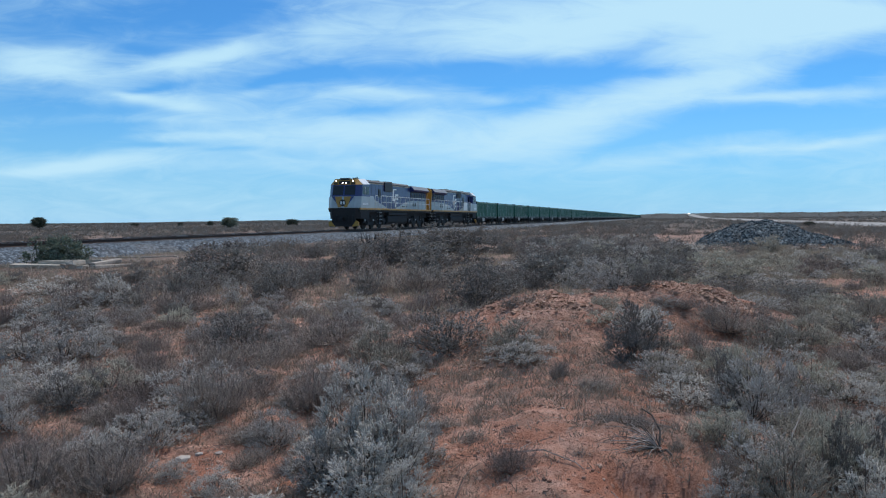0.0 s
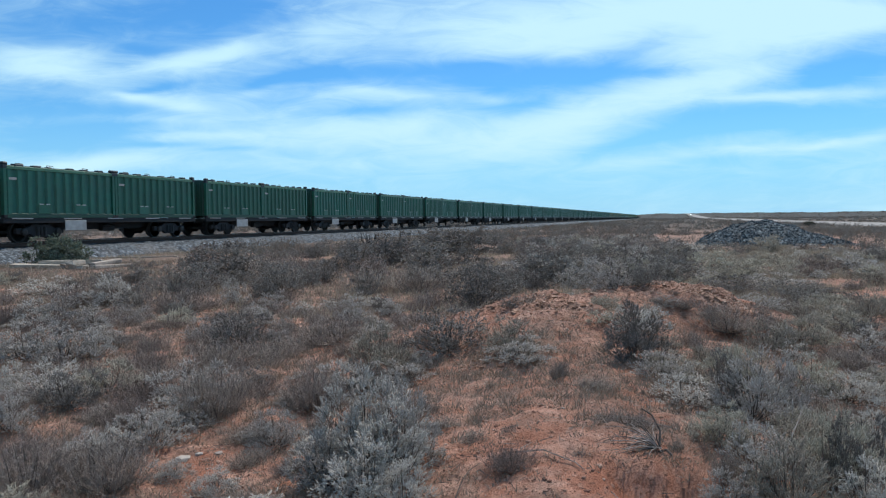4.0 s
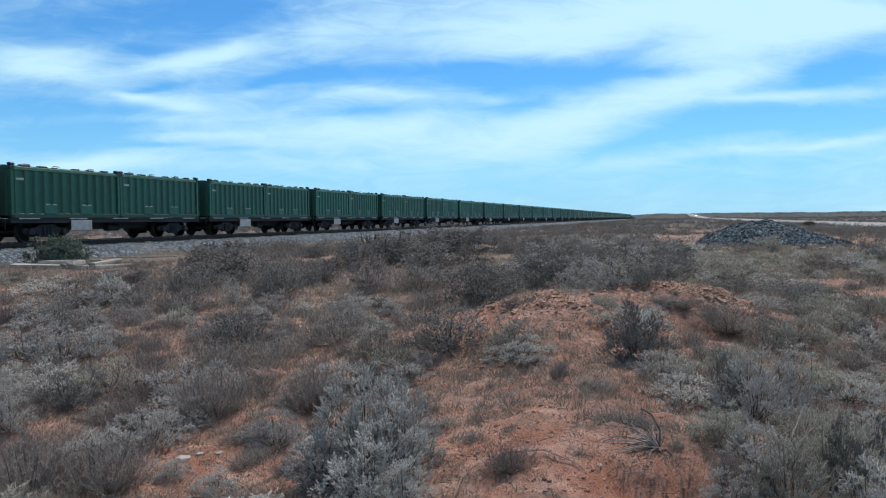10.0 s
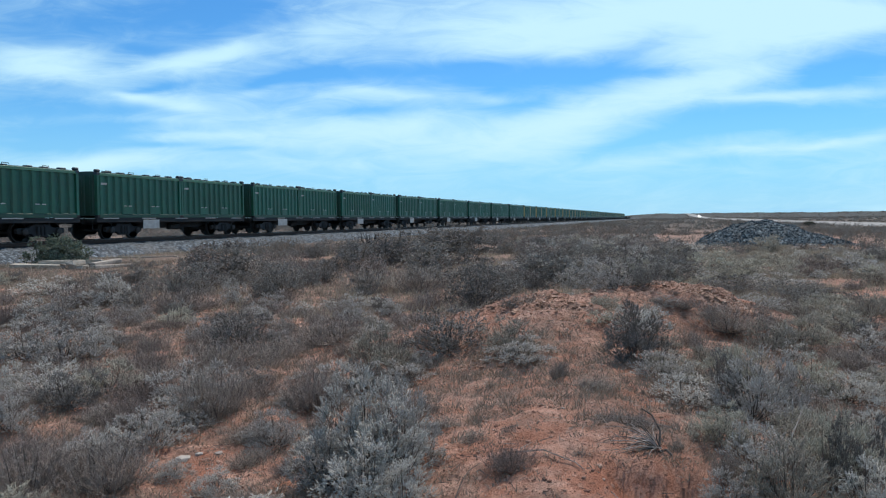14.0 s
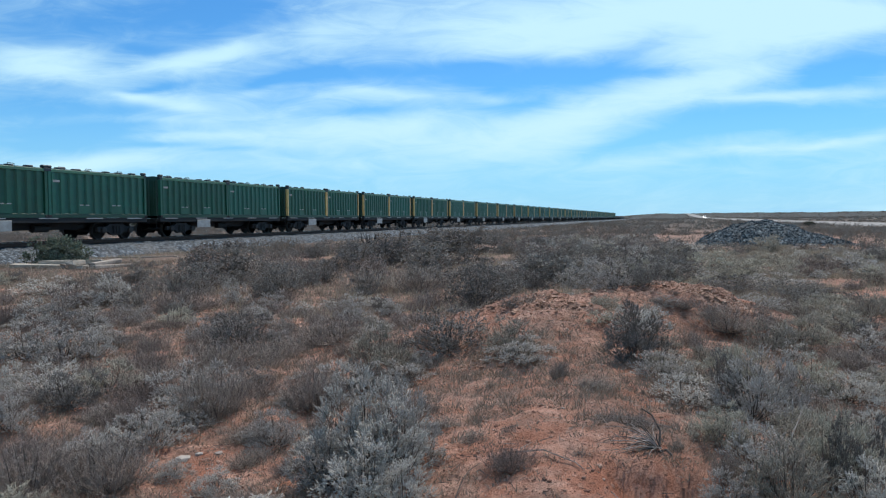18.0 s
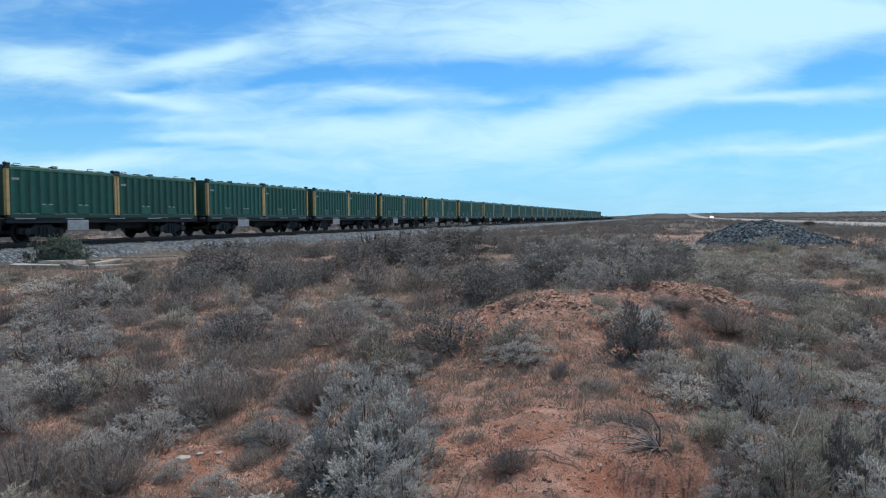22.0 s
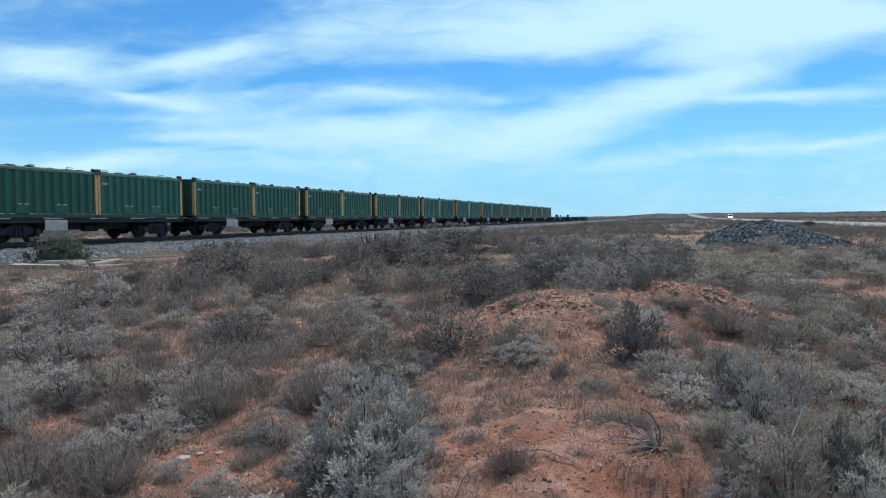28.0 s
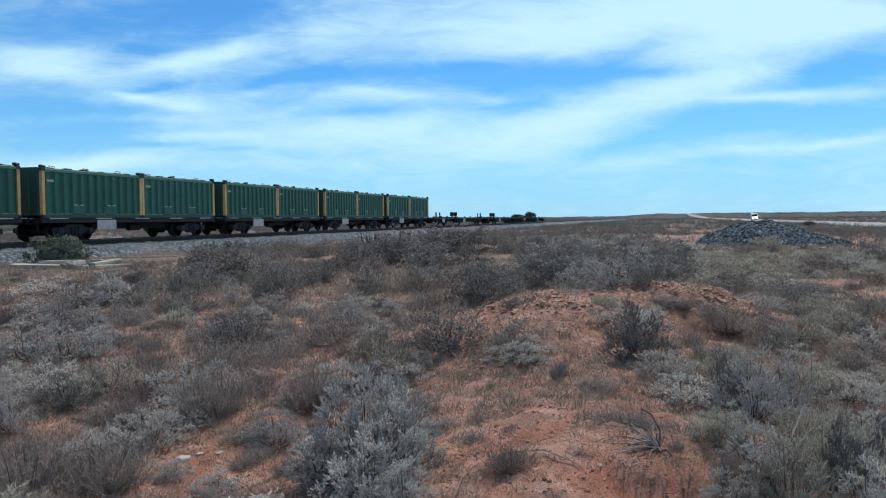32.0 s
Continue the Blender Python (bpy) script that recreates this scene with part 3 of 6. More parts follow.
def bare(x, y):
    """How open the red earth lies: 0 under plants, 1 on the trodden mound."""
    b = 0.0
    if abs(x) < 40 and 0 < y < 60:
        b = 1.2 * bump2(x, y, 1.02, 3.52, 0.45, 0.22, 0) + 0.95 * bump2(x, y, 2.9, 9.4, 1.2, 0.9, 0) + 0.5 * bump2(x, y, 1.0, 8.4, 1.0, 0.7, 0) + 0.85 * bump2(x, y, 0.55, 4.3, 0.75, 1.6, -14) + 0.45 * bump2(x, y, 1.2, 7.6, 1.0, 1.3, 0) + 0.6 * bump2(x, y, 1.9, 4.6, 0.5, 0.35, 0)
        b += 0.6 * bump2(x, y, -1.5, 4.5, 0.45, 0.5, 0) + 0.5 * bump2(x, y, 2.9, 10.0, 1.1, 0.9, 0) + 0.7 * bump2(x, y, 7.6, 14.0, 1.6, 0.8, 0) + 0.9 * bump2(x, y, 9.2, 21, 2.4, 1.3, 0) + 0.9 * bump2(x, y, 9.0, 16.5, 2.2, 0.9, 0)
        b += 0.7 * bump2(x, y, 22, 34, 9, 3, 0)
    b += (0.6 - 0.4 * smooth01(0.3, -0.8, x)) * max(0, noise.noise((x * 0.45, y * 0.45, 21.0)))
    if abs(x) < 3 and y < 9:
        # patches of fine grass on the trodden earth
        b -= 0.8 * bump2(x, y, 1.0, 5.7, 0.55, 0.8, 0) + 0.5 * bump2(x, y, 0.8, 6.9, 0.5, 0.4, 0) + 0.6 * bump2(x, y, 1.0, 4.45, 0.3, 0.25, 0) + 0.5 * bump2(x, y, 0.35, 5.0, 0.2, 0.4, -14)
    return min(1, max(0, b))


def make_ground():
    xs, ys = lines(-1.2, 4.0, 0.036, 3600, 1.05), lines(3.0, 10.2, 0.036, 3600, 1.05)
    verts = [(x, y, ground_z(x, y)) for y in ys for x in xs]
    n = len(xs)
    faces = [(j * n + i, j * n + i + 1, (j + 1) * n + i + 1, (j + 1) * n + i) for j in range(len(ys) - 1) for i in range(n - 1)]
    me = mesh_from("ground", verts, faces, M["soil"], True)
    attr = me.attributes.new("litter", "FLOAT", "POINT")
    attr.data.foreach_set("value", [1 - 0.95 * bare(x, y) + 1.5 * smooth01(45, 160, math.hypot(x, y)) + 1.3 * smooth01(200, 800, math.hypot(x, y)) + 0.5 * (1 - bare(x, y)) * smooth01(9, 20, y) + 0.8 * smooth01(9, 4, abs(PERP - (x * SIDE.x + y * SIDE.y))) for y in ys for x in xs])
    attr = me.attributes.new("rubble", "FLOAT", "POINT")
    attr.data.foreach_set("value", [rubble(x, y) for y in ys for x in xs])
    ob = new("ground", me)
    tagged(ob, "red desert earth with pale crust, litter and small stones", "ground", kind="structure")


make_ground()


def make_track():
    """Ballast bank, sleepers and the two rails."""
    rng = random.Random(3)
    # cross section: side, height
    prof = [(-3.25, -0.2), (-2.85, 0.08), (-2.5, 0.25), (-2.15, 0.40), (-1.75, 0.46), (-1.0, 0.50), (0, 0.52), (1.0, 0.52), (1.9, 0.50), (2.6, 0.30), (3.6, -0.25)]
    ss = list(np.arange(-60, 150, 0.22)) + list(np.arange(150, 600, 3)) + list(np.arange(600, 2600, 60))
    verts, faces = [], []
    for s in ss:
        fine = 1.0 if s < 150 else 0.0
        for k, (a, h) in enumerate(prof):
            w = fine * (0.08 if 0 < k < 10 else 0.0)
            verts.append(on_track(s, a + rng.uniform(-w, w), h + rng.uniform(-w, w) * 0.55))
    n = len(prof)
    for j in range(len(ss) - 1):
        for k in range(n - 1):
            faces.append((j * n + k, j * n + k + 1, (j + 1) * n + k + 1, (j + 1) * n + k))
    me = mesh_from("ballast_bank", verts, faces, M["ballast"])
    tagged(new("ballast_bank", me), "long low bank of crushed grey stone under the rails", "ballast", kind="structure")
    # rails
    for sgn in (-1, 1):
        prof = [(-0.07, 0), (0.07, 0), (0.07, 0.012), (0.012, 0.03), (0.012, 0.115), (0.036, 0.125), (0.036, 0.155), (-0.036, 0.155), (-0.036, 0.125), (-0.012, 0.115), (-0.012, 0.03), (-0.07, 0.012)]
        verts, faces = [], []
        for s in (-60, 2600):
            for p, h in prof:
                verts.append(on_track(s, sgn * 0.7535 + p, RAIL_Z - 0.157 + h))
        n = len(prof)
        faces = [(i, (i + 1) % n, n + (i + 1) % n, n + i) for i in range(n)] + [tuple(range(n))[::-1], tuple(range(n, 2 * n))]
        rail = new("rail", mesh_from("rail", verts, faces, M["rail"]))
        tagged(rail, "long rusty steel rail on grey ballast", "rail", "rails of the line", "structure")
        # worn head
        verts = [on_track(s, sgn * 0.7535 + p, RAIL_Z + h) for s in (-60, 2600) for p, h in ((-0.03, -0.001), (0.03, -0.001), (0.03, 0.002), (-0.03, 0.002))]
        head = new("running_surface", mesh_from("running_surface", verts, [(0, 1, 2, 3), (7, 6, 5, 4), (0, 4, 5, 1), (1, 5, 6, 2), (2, 6, 7, 3), (3, 7, 4, 0)], M["rail_top"]))
        head.parent = rail
        tagged(head, "bright worn running surface")


make_track()

# ---------------------------------------------------------------- the train
# A thing of the train runs along the line; q is the time at which its front passes the eye's own plane.
SPEED = 22.1
ZERO = -7.82
DRIFT = [(0.0, -0.016), (3.4, -0.014), (6.0, 0.002), (9.0, 0.023), (13.0, 0.052), (16.0, 0.066), (18.0, 0.074), (20.5, 0.078), (23.0, 0.074), (25.5, 0.07), (28.0, 0.048), (30.0, 0.03), (32.0, 0.0)]


def train_pose(q, t, z=0.0, turned=False):
    late = float(np.interp(t, [a for a, _ in DRIFT], [b for _, b in DRIFT]))
    p = on_track(SPEED * (q + late - t) + ZERO, 0, RAIL_Z + z)
    return pose(p.x, p.y, p.z, 0, 0, HEADING + (180 if turned else 0))


MOVING = []          # (thing, q of its middle, height, turned)
SPINNING = []        # (wheelset, its local place)


def runs(ob, q, z=0.0, turned=False):
    ob.matrix_world = train_pose(q, 0.0, z, turned)
    MOVING.append((ob, q, z, turned))
    return ob


LONG, HIGH, WIDE = 6.06, 2.01, 2.5
PITCH = 13.2                     # wagon to wagon


def corrugated_side(bm, y, out, x0, x1, z0, z1, ribs):
    """A pressed steel wall with trapezoid ribs."""
    w = (x1 - x0) / ribs
    row = []
    for i in range(ribs):
        a = x0 + i * w
        row += [(a, 0.0), (a + w * 0.36, 0.0), (a + w * 0.5, out), (a + w * 0.86, out)]
    row.append((x1, 0.0))
    lo = [bm.verts.new((x, y + d, z0)) for x, d in row]
    hi = [bm.verts.new((x, y + d, z1)) for x, d in row]
    for i in range(len(row) - 1):
        bm.faces.new((lo[i], lo[i + 1], hi[i + 1], hi[i]))


def make_container(post_mat, label, rng):
    c = thing("ore_container", label, "container", "ore containers on the train")
    h, w, z = LONG / 2, WIDE / 2, HIGH
    bm = bmesh.new()
    box(bm, -h + 0.1, h - 0.1, -w + 0.07, w - 0.07, 0.12, z - 0.14)
    for sgn in (-1, 1):
        corrugated_side(bm, sgn * (w - 0.09), sgn * 0.085, -h + 0.14, h - 0.14, 0.17, z - 0.13, 12)
    bmesh.ops.recalc_face_normals(bm, faces=bm.faces)
    part("corrugated_body", bm, M["green"], c)
    for sgn in (-1, 1):
        bm = bmesh.new()
        box(bm, -h + 0.15, h - 0.15, sgn * (w - 0.05) - 0.05, sgn * (w - 0.05) + 0.05, z - 0.13, z, 0.012)
        part("top_rail", bm, M["green_light"], c, "lighter green top rail")
        bm = bmesh.new()
        box(bm, -h + 0.15, h - 0.15, sgn * (w - 0.06) - 0.055, sgn * (w - 0.06) + 0.055, 0.0, 0.17, 0.012)
        part("bottom_rail", bm, M["green_dark"], c)
    for sx in (-1, 1):
        bm = bmesh.new()
        prof = [(sx * (h - 0.12), w - 0.13), (sx * (h - 0.12), -w + 0.13)]
        for k in range(5):
            y = -0.9 + k * 0.45
            prof += [(sx * (h - 0.06), y - 0.1), (sx * (h - 0.02), y - 0.06), (sx * (h - 0.02), y + 0.06), (sx * (h - 0.06), y + 0.1)]
        prism(bm, prof, 0.1, z - 0.1, "z")
        part("end_wall", bm, M["green_dark"], c)
        for sy in (-1, 1):
            bm = bmesh.new()
            x, y = sx * (h - 0.08), sy * (w - 0.08)
            box(bm, x - 0.075, x + 0.075, y - 0.08, y + 0.08, 0.12, z - 0.10, 0.01)
            part("corner_post", bm, post_mat, c)
            bm = bmesh.new()
            box(bm, x - 0.085, x + 0.085, y - 0.085, y + 0.085, 0.0, 0.12, 0.01)
            part("bottom_casting", bm, M["under"], c)
            bm = bmesh.new()
            box(bm, x - 0.10, x + 0.10, y - 0.09, y + 0.09, z - 0.10, z + 0.03, 0.012)
            box(bm, x - 0.13 - 0.03 * sx, x + 0.13 - 0.03 * sx, y - 0.11, y + 0.09, z + 0.03, z + 0.15, 0.04)
            part("lid_lug", bm, M["cap"], c, "dark cast lid lug")
    # lid with a shallow crown and its clamps
    bm = bmesh.new()
    prism(bm, [(-w + 0.11, z - 0.12), (w - 0.11, z - 0.12), (w - 0.11, z + 0.02), (w - 0.5, z + 0.075), (-w + 0.5, z + 0.075), (-w + 0.11, z + 0.02)], -h + 0.2, h - 0.2)
    part("lid", bm, M["tarp"], c, "dark green domed lid")
    for k in range(6):
        x = -h + 0.75 + k * 0.92 + rng.uniform(-0.2, 0.2)
        bm = bmesh.new()
        l = rng.uniform(0.08, 0.22)
        box(bm, x - l, x + l, w - 0.36, w - 0.13, z + 0.015, z + rng.uniform(0.06, 0.11), 0.02)
        if k % 2:
            tube(bm, [(x - 0.25, w - 0.2, z + 0.02), (x - 0.22, w - 0.2, z + 0.12), (x + 0.1, w - 0.2, z + 0.13), (x + 0.13, w - 0.2, z + 0.02)], 0.015, 5)
        part("lid_clamp", bm, M["cap"], c)
    sy = 1
    for x in (1.05, -0.93):
        bm = bmesh.new()
        box(bm, x - 0.33, x + 0.33, w - 0.026, w + 0.002, 0.17, 0.54, 0.006)
        pocket = part("pocket_plate", bm, M["green"], c)
        for dx in (-0.17, 0.17):
            bm = bmesh.new()
            box(bm, x + dx - 0.10, x + dx + 0.10, w - 0.01, w + 0.006, 0.53, 0.57)
            part("plate_mark", bm, M["white"], pocket, "white painted mark")
    bm = bmesh.new()
    box(bm, h - 0.62, h - 0.26, w - 0.016, w - 0.004, 1.48, 1.57)
    part("label_bar", bm, M["white"], c, "small white lettering strip")
    return c


def make_wheelset(parent, x, r=0.42):
    bm = bmesh.new()
    for sy in (-1, 1):
        disc(bm, (0, sy * 0.69, 0), (0, sy, 0), [(0, r + 0.025), (0.03, r + 0.02), (0.035, r), (0.13, r - 0.01), (0.13, r - 0.06), (0.07, r - 0.07), (0.08, 0.12), (0.15, 0.11), (0.15, 0.02)], 20)
    disc(bm, (0, -0.7, 0), (0, 1, 0), [(0, 0.08), (1.4, 0.08)], 10)
    for k in range(3):
        a = k * 2.0944
        box(bm, -0.03, 0.03, 0.76, 0.79, 0.14, r - 0.1, 0, Matrix.Rotation(a, 4, "Y"))
    ws = part("wheelset", bm, M["wheel"], parent)
    ws.location = (x, 0, r)
    return ws


def bogie_frame(parent, x, r=0.42):
    bm = bmesh.new()
    for sy in (-1, 1):
        y = sy * 0.98
        prism(bm, [(x - 1.2, r - 0.06), (x - 1.2, r + 0.15), (x - 0.62, r + 0.17), (x - 0.42, r + 0.3), (x + 0.42, r + 0.3), (x + 0.62, r + 0.17), (x + 1.2, r + 0.15), (x + 1.2, r - 0.06), (x + 0.5, r - 0.08), (x + 0.3, r - 0.22), (x - 0.3, r - 0.22), (x - 0.5, r - 0.08)], y - 0.08, y + 0.08, "y")
        for dx in (-0.18, 0, 0.18):
            disc(bm, (x + dx, y + sy * 0.1, r - 0.16), (0, 0, 1), [(0, 0.07), (0.36, 0.07)], 8)
    box(bm, x - 0.2, x + 0.2, -1.0, 1.0, r - 0.02, r + 0.3)
    b = part("bogie_frame", bm, M["under"], parent)
    for sy in (-1, 1):
        for dx in (-0.875, 0.875):
            bm = bmesh.new()
            disc(bm, (x + dx, sy * 1.05, r), (0, sy, 0), [(0, 0.15), (0.1, 0.14), (0.12, 0.09)], 10)
            part("axle_box", bm, M["wheel"], b)
    return b


def make_coupler(parent, x, sgn, z=0.86):
    bm = bmesh.new()
    box(bm, x - 0.28, x + 0.28, -0.09, 0.09, z - 0.1, z + 0.1, 0.02)
    box(bm, x + sgn * 0.16, x + sgn * 0.44, -0.16, 0.16, z - 0.14, z + 0.14, 0.04)
    part("coupler", bm, M["under"], parent)


def make_wagon():
    """Skeletal container flat: sills, cross bearers, two bogies. Deck at 1.0 m."""
    wgn = thing("container_flat_wagon", "grimy black skeletal flat wagon on two bogies", "wagon", "wagons of the train")
    half = (PITCH - 1.0) / 2
    bm = bmesh.new()
    for sy in (-1, 1):
        prism(bm, [(half, 0.96), (half, 0.72), (half - 2.9, 0.62), (half - 3.6, 0.48), (-half + 3.6, 0.48), (-half + 2.9, 0.62), (-half, 0.72), (-half, 0.96)], sy * 0.42 - 0.06, sy * 0.42 + 0.06, "y")
    part("centre_sill", bm, M["under"], wgn)
    for sy in (-1, 1):
        bm = bmesh.new()
        box(bm, -half, half, sy * 1.17 - 0.06, sy * 1.17 + 0.06, 0.78, 0.985, 0.012)
        part("side_sill", bm, M["under"], wgn)
    bm = bmesh.new()
    xs = [-half + 0.25 + k * (2 * half - 0.5) / 8 for k in range(9)]
    edge = [p for x in xs for p in ((x - 0.09, 0.1), (x - 0.09, 1.11), (x + 0.09, 1.11), (x + 0.09, 0.1))]
    prism(bm, edge + [(x, -y) for x, y in edge[::-1]], 0.80, 0.97, "z")
    part("deck_frame", bm, M["under"], wgn)
    for x in (-half + 1.95, half - 1.95):
        bogie_frame(wgn, x)
        for dx in (-0.875, 0.875):
            make_wheelset(wgn, x + dx)
    for sgn in (-1, 1):
        make_coupler(wgn, sgn * (half + 0.1), sgn)
    bm = bmesh.new()
    box(bm, half - 4.25, half - 3.05, 1.235, 1.27, 0.47, 0.89, 0.008)
    part("notice_board", bm, M["white"], wgn, "off-white painted notice board")
    for k in range(5):
        x = half - 0.9 - k * 2.6
        bm = bmesh.new()
        box(bm, x - 0.5, x + 0.5, 1.225, 1.245, 0.945, 0.985)
        part("reflector_strip", bm, M["white"], wgn, "pale reflector strip")
    bm = bmesh.new()
    disc(bm, (-0.6, 0.55, 0.55), (1, 0, 0), [(0, 0.05), (0.02, 0.17), (0.8, 0.17), (0.82, 0.05)], 10)
    part("air_reservoir", bm, M["under"], wgn)
    bm = bmesh.new()
    tube(bm, [(half + 0.05, 1.1, 0.9), (half + 0.16, 1.12, 0.9), (half + 0.16, 1.12, 0.45)], 0.018, 5)
    part("hand_grab", bm, M["wheel"], wgn)
    return wgn


def make_train():
    rng = random.Random(11)
    plain = make_container(M["green"], "dark green corrugated steel ore container with lid", rng)
    posted = make_container(M["yellow"], "green corrugated ore container with yellow corner posts", rng)
    wagon = make_wagon()
    used = set()

    def take(ob, q, z):
        if ob in used:
            ob = copy_thing(ob, Matrix.Identity(4))
        used.add(ob)
        return runs(ob, q, z)

    first, step = 4.80, PITCH / SPEED
    for n in range(52):
        q0 = first + n * step                       # front end of the leading box
        take(wagon, q0 + (LONG + 0.01) / SPEED, 0)
        for k in range(2):
            take(plain if n < 26 else posted, q0 + (LONG / 2 + k * (LONG + 0.02)) / SPEED, 0.99)
    return wagon


SPARE_WAGON = make_train()

def plate(bm, pts, y0, y1):
    """A flat plate of any outline (x, z) on a side of the hood."""
    prism(bm, pts, y0, y1, "y")
    return bm


def ladder(parent, x, sy):
    bm = bmesh.new()
    for dx in (-0.28, 0.28):
        box(bm, x + dx - 0.02, x + dx + 0.02, sy * 1.38 - 0.05, sy * 1.38 + 0.05, 0.42, 1.66)
    st = part("step_ladder", bm, M["under"], parent)
    for k in range(4):
        bm = bmesh.new()
        z = 0.48 + k * 0.31
        box(bm, x - 0.27, x + 0.27, sy * 1.35 - 0.12, sy * 1.35 + 0.12, z, z + 0.035)
        part("tread", bm, M["loco_grey"], st, "pale-edged step")


LOCO_STRETCH = 1.022


def make_loco():
    lo = thing("diesel_locomotive", "blue, grey and yellow diesel locomotive with full-width cab", "locomotive", "locomotives of the train")
    # frame
    bm = bmesh.new()
    box(bm, -9.55, 9.5, -1.40, 1.40, 1.46, 1.735)
    part("underframe", bm, M["under"], lo)
    for sy in (-1, 1):
        bm = bmesh.new()
        box(bm, -9.6, 7.5 + 2.0, sy * 1.42 - 0.04, sy * 1.42 + 0.04, 1.64, 1.79, 0.01)
        part("side_sill", bm, M["loco_yellow"], lo, "golden yellow side sill")
    bm = bmesh.new()
    box(bm, -9.58, 7.4, -1.38, 1.38, 1.737, 1.785)
    part("walkway", bm, M["roof_grey"], lo)
    # hood
    bm = bmesh.new()
    prism(bm, [(-1.0, 1.786), (1.0, 1.786), (1.0, 3.9), (-1.0, 3.9)], -9.0, 7.45)
    part("hood", bm, M["blue"], lo, "deep blue engine hood")
    for sy in (-1, 1):
        for x in [6.0 - 0.86 * k for k in range(18)]:
            bm = bmesh.new()
            box(bm, x - 0.008, x + 0.008, sy * 1.0 - 0.006, sy * 1.0 + 0.006, 1.85, 3.85)
            part("door_seam", bm, M["roof_grey"], lo)
    bm = bmesh.new()
    prism(bm, [(-1.012, 3.88), (1.012, 3.88), (1.0, 4.0), (0.72, 4.17), (-0.72, 4.17), (-1.0, 4.0)], -4.05, 7.3)
    part("hood_roof", bm, M["roof_grey"], lo, "sooty grey hood roof")
    bm = bmesh.new()
    prism(bm, [(-1.025, 3.85), (1.025, 3.85), (1.025, 3.885), (-1.025, 3.885)], -4.05, 7.3)
    part("pinstripe", bm, material("cream_stripe", (0.5, 0.42, 0.28), 0.5), lo, "thin cream stripe")
    # radiator wings
    bm = bmesh.new()
    prism(bm, [(-1.0, 3.45), (1.0, 3.45), (1.36, 3.58), (1.40, 3.66), (1.10, 4.02), (-1.10, 4.02), (-1.40, 3.66), (-1.36, 3.58)], -8.98, -4.1)
    wing = part("radiator_wing", bm, M["blue"], lo)
    for sy in (-1, 1):
        bm = bmesh.new()
        prism(bm, [(sy * 1.405, 3.68), (sy * 1.425, 3.695), (sy * 1.115, 4.045), (sy * 1.0, 4.045), (sy * 1.0, 4.02), (sy * 1.1, 4.02)], -8.99, -4.08)
        part("wing_edge", bm, M["wing_grey"], wing, "pale grey sloping edge")
        bm = bmesh.new()
        box(bm, -8.6, -4.2, sy * 1.02 - 0.02, sy * 1.02 + 0.02, 2.86, 3.45)
        grille = part("radiator_grille", bm, M["grille"], lo, "black radiator grille")
        for k in range(6):
            bm = bmesh.new()
            x = -8.6 + 0.73 * k + 0.35
            box(bm, x - 0.03, x + 0.03, sy * 1.05 - 0.012, sy * 1.05 + 0.012, 2.86, 3.45)
            part("grille_bar", bm, M["blue"], grille)
    bm = bmesh.new()
    box(bm, -8.6, -4.2, -0.95, 0.95, 4.02, 4.055)
    part("wing_roof", bm, M["roof_grey"], lo)
    # yellow end
    bm = bmesh.new()
    prism(bm, [(-1.03, 1.786), (1.03, 1.786), (1.03, 2.7), (1.15, 3.5), (1.15, 3.75), (0.8, 4.09), (-0.8, 4.09), (-1.15, 3.75), (-1.15, 3.5), (-1.03, 2.7)], -9.27, -9.0)
    end = part("hood_end", bm, M["loco_yellow"], lo, "golden yellow hood end")
    for sy in (-1, 1):
        bm = bmesh.new()
        box(bm, -9.2, -9.05, sy * 1.15 - 0.02, sy * 1.15 + 0.012, 3.55, 3.72, 0.02)
        part("marker_light", bm, M["grille"], end)
    bm = bmesh.new()
    box(bm, -9.3, -9.27, -0.35, 0.35, 3.5, 3.8, 0.01)
    part("number_board", bm, M["grille"], end)
    # side details
    for sy in (-1, 1):
        o = sy * 1.0
        bm = bmesh.new()
        box(bm, 1.1, 3.0, o - 0.05, o + 0.075 * sy + 0.02, 3.30, 4.10, 0.015)
        vent = part("air_intake", bm, M["grille"], lo, "black air intake box")
        for k in range(7):
            bm = bmesh.new()
            z = 3.37 + k * 0.1
            box(bm, 1.15, 2.95, sy * 1.085 - 0.012, sy * 1.085 + 0.012, z, z + 0.02)
            part("slat", bm, M["roof_grey"], vent)
        bm = bmesh.new()
        box(bm, 3.9, 4.45, o - 0.03, o + 0.03, 2.75, 3.45)
        part("louvre_panel", bm, M["grille"], lo)
        bm = bmesh.new()
        box(bm, 6.65, 7.0, o - 0.03, o + 0.03, 2.95, 3.55)
        part("hood_window", bm, M["window"], lo)
        bm = bmesh.new()
        plate(bm, [(6.9, 1.79), (6.9, 2.78), (6.2, 2.72), (5.2, 2.5), (4.0, 2.22), (3.0, 2.02), (2.0, 1.79)], sy * 1.004 - 0.006, sy * 1.004 + 0.006)
        part("livery_wedge", bm, M["loco_grey"], lo, "pale grey livery wedge")
        bm = bmesh.new()
        plate(bm, [(0.2, 1.79), (-0.8, 2.05), (-2.0, 2.32), (-3.2, 2.52), (-4.4, 2.62), (-9.0, 2.66), (-9.0, 1.79)], sy * 1.006 - 0.006, sy * 1.006 + 0.006)
        part("livery_wave", bm, M["loco_grey"], lo, "pale grey livery wave")
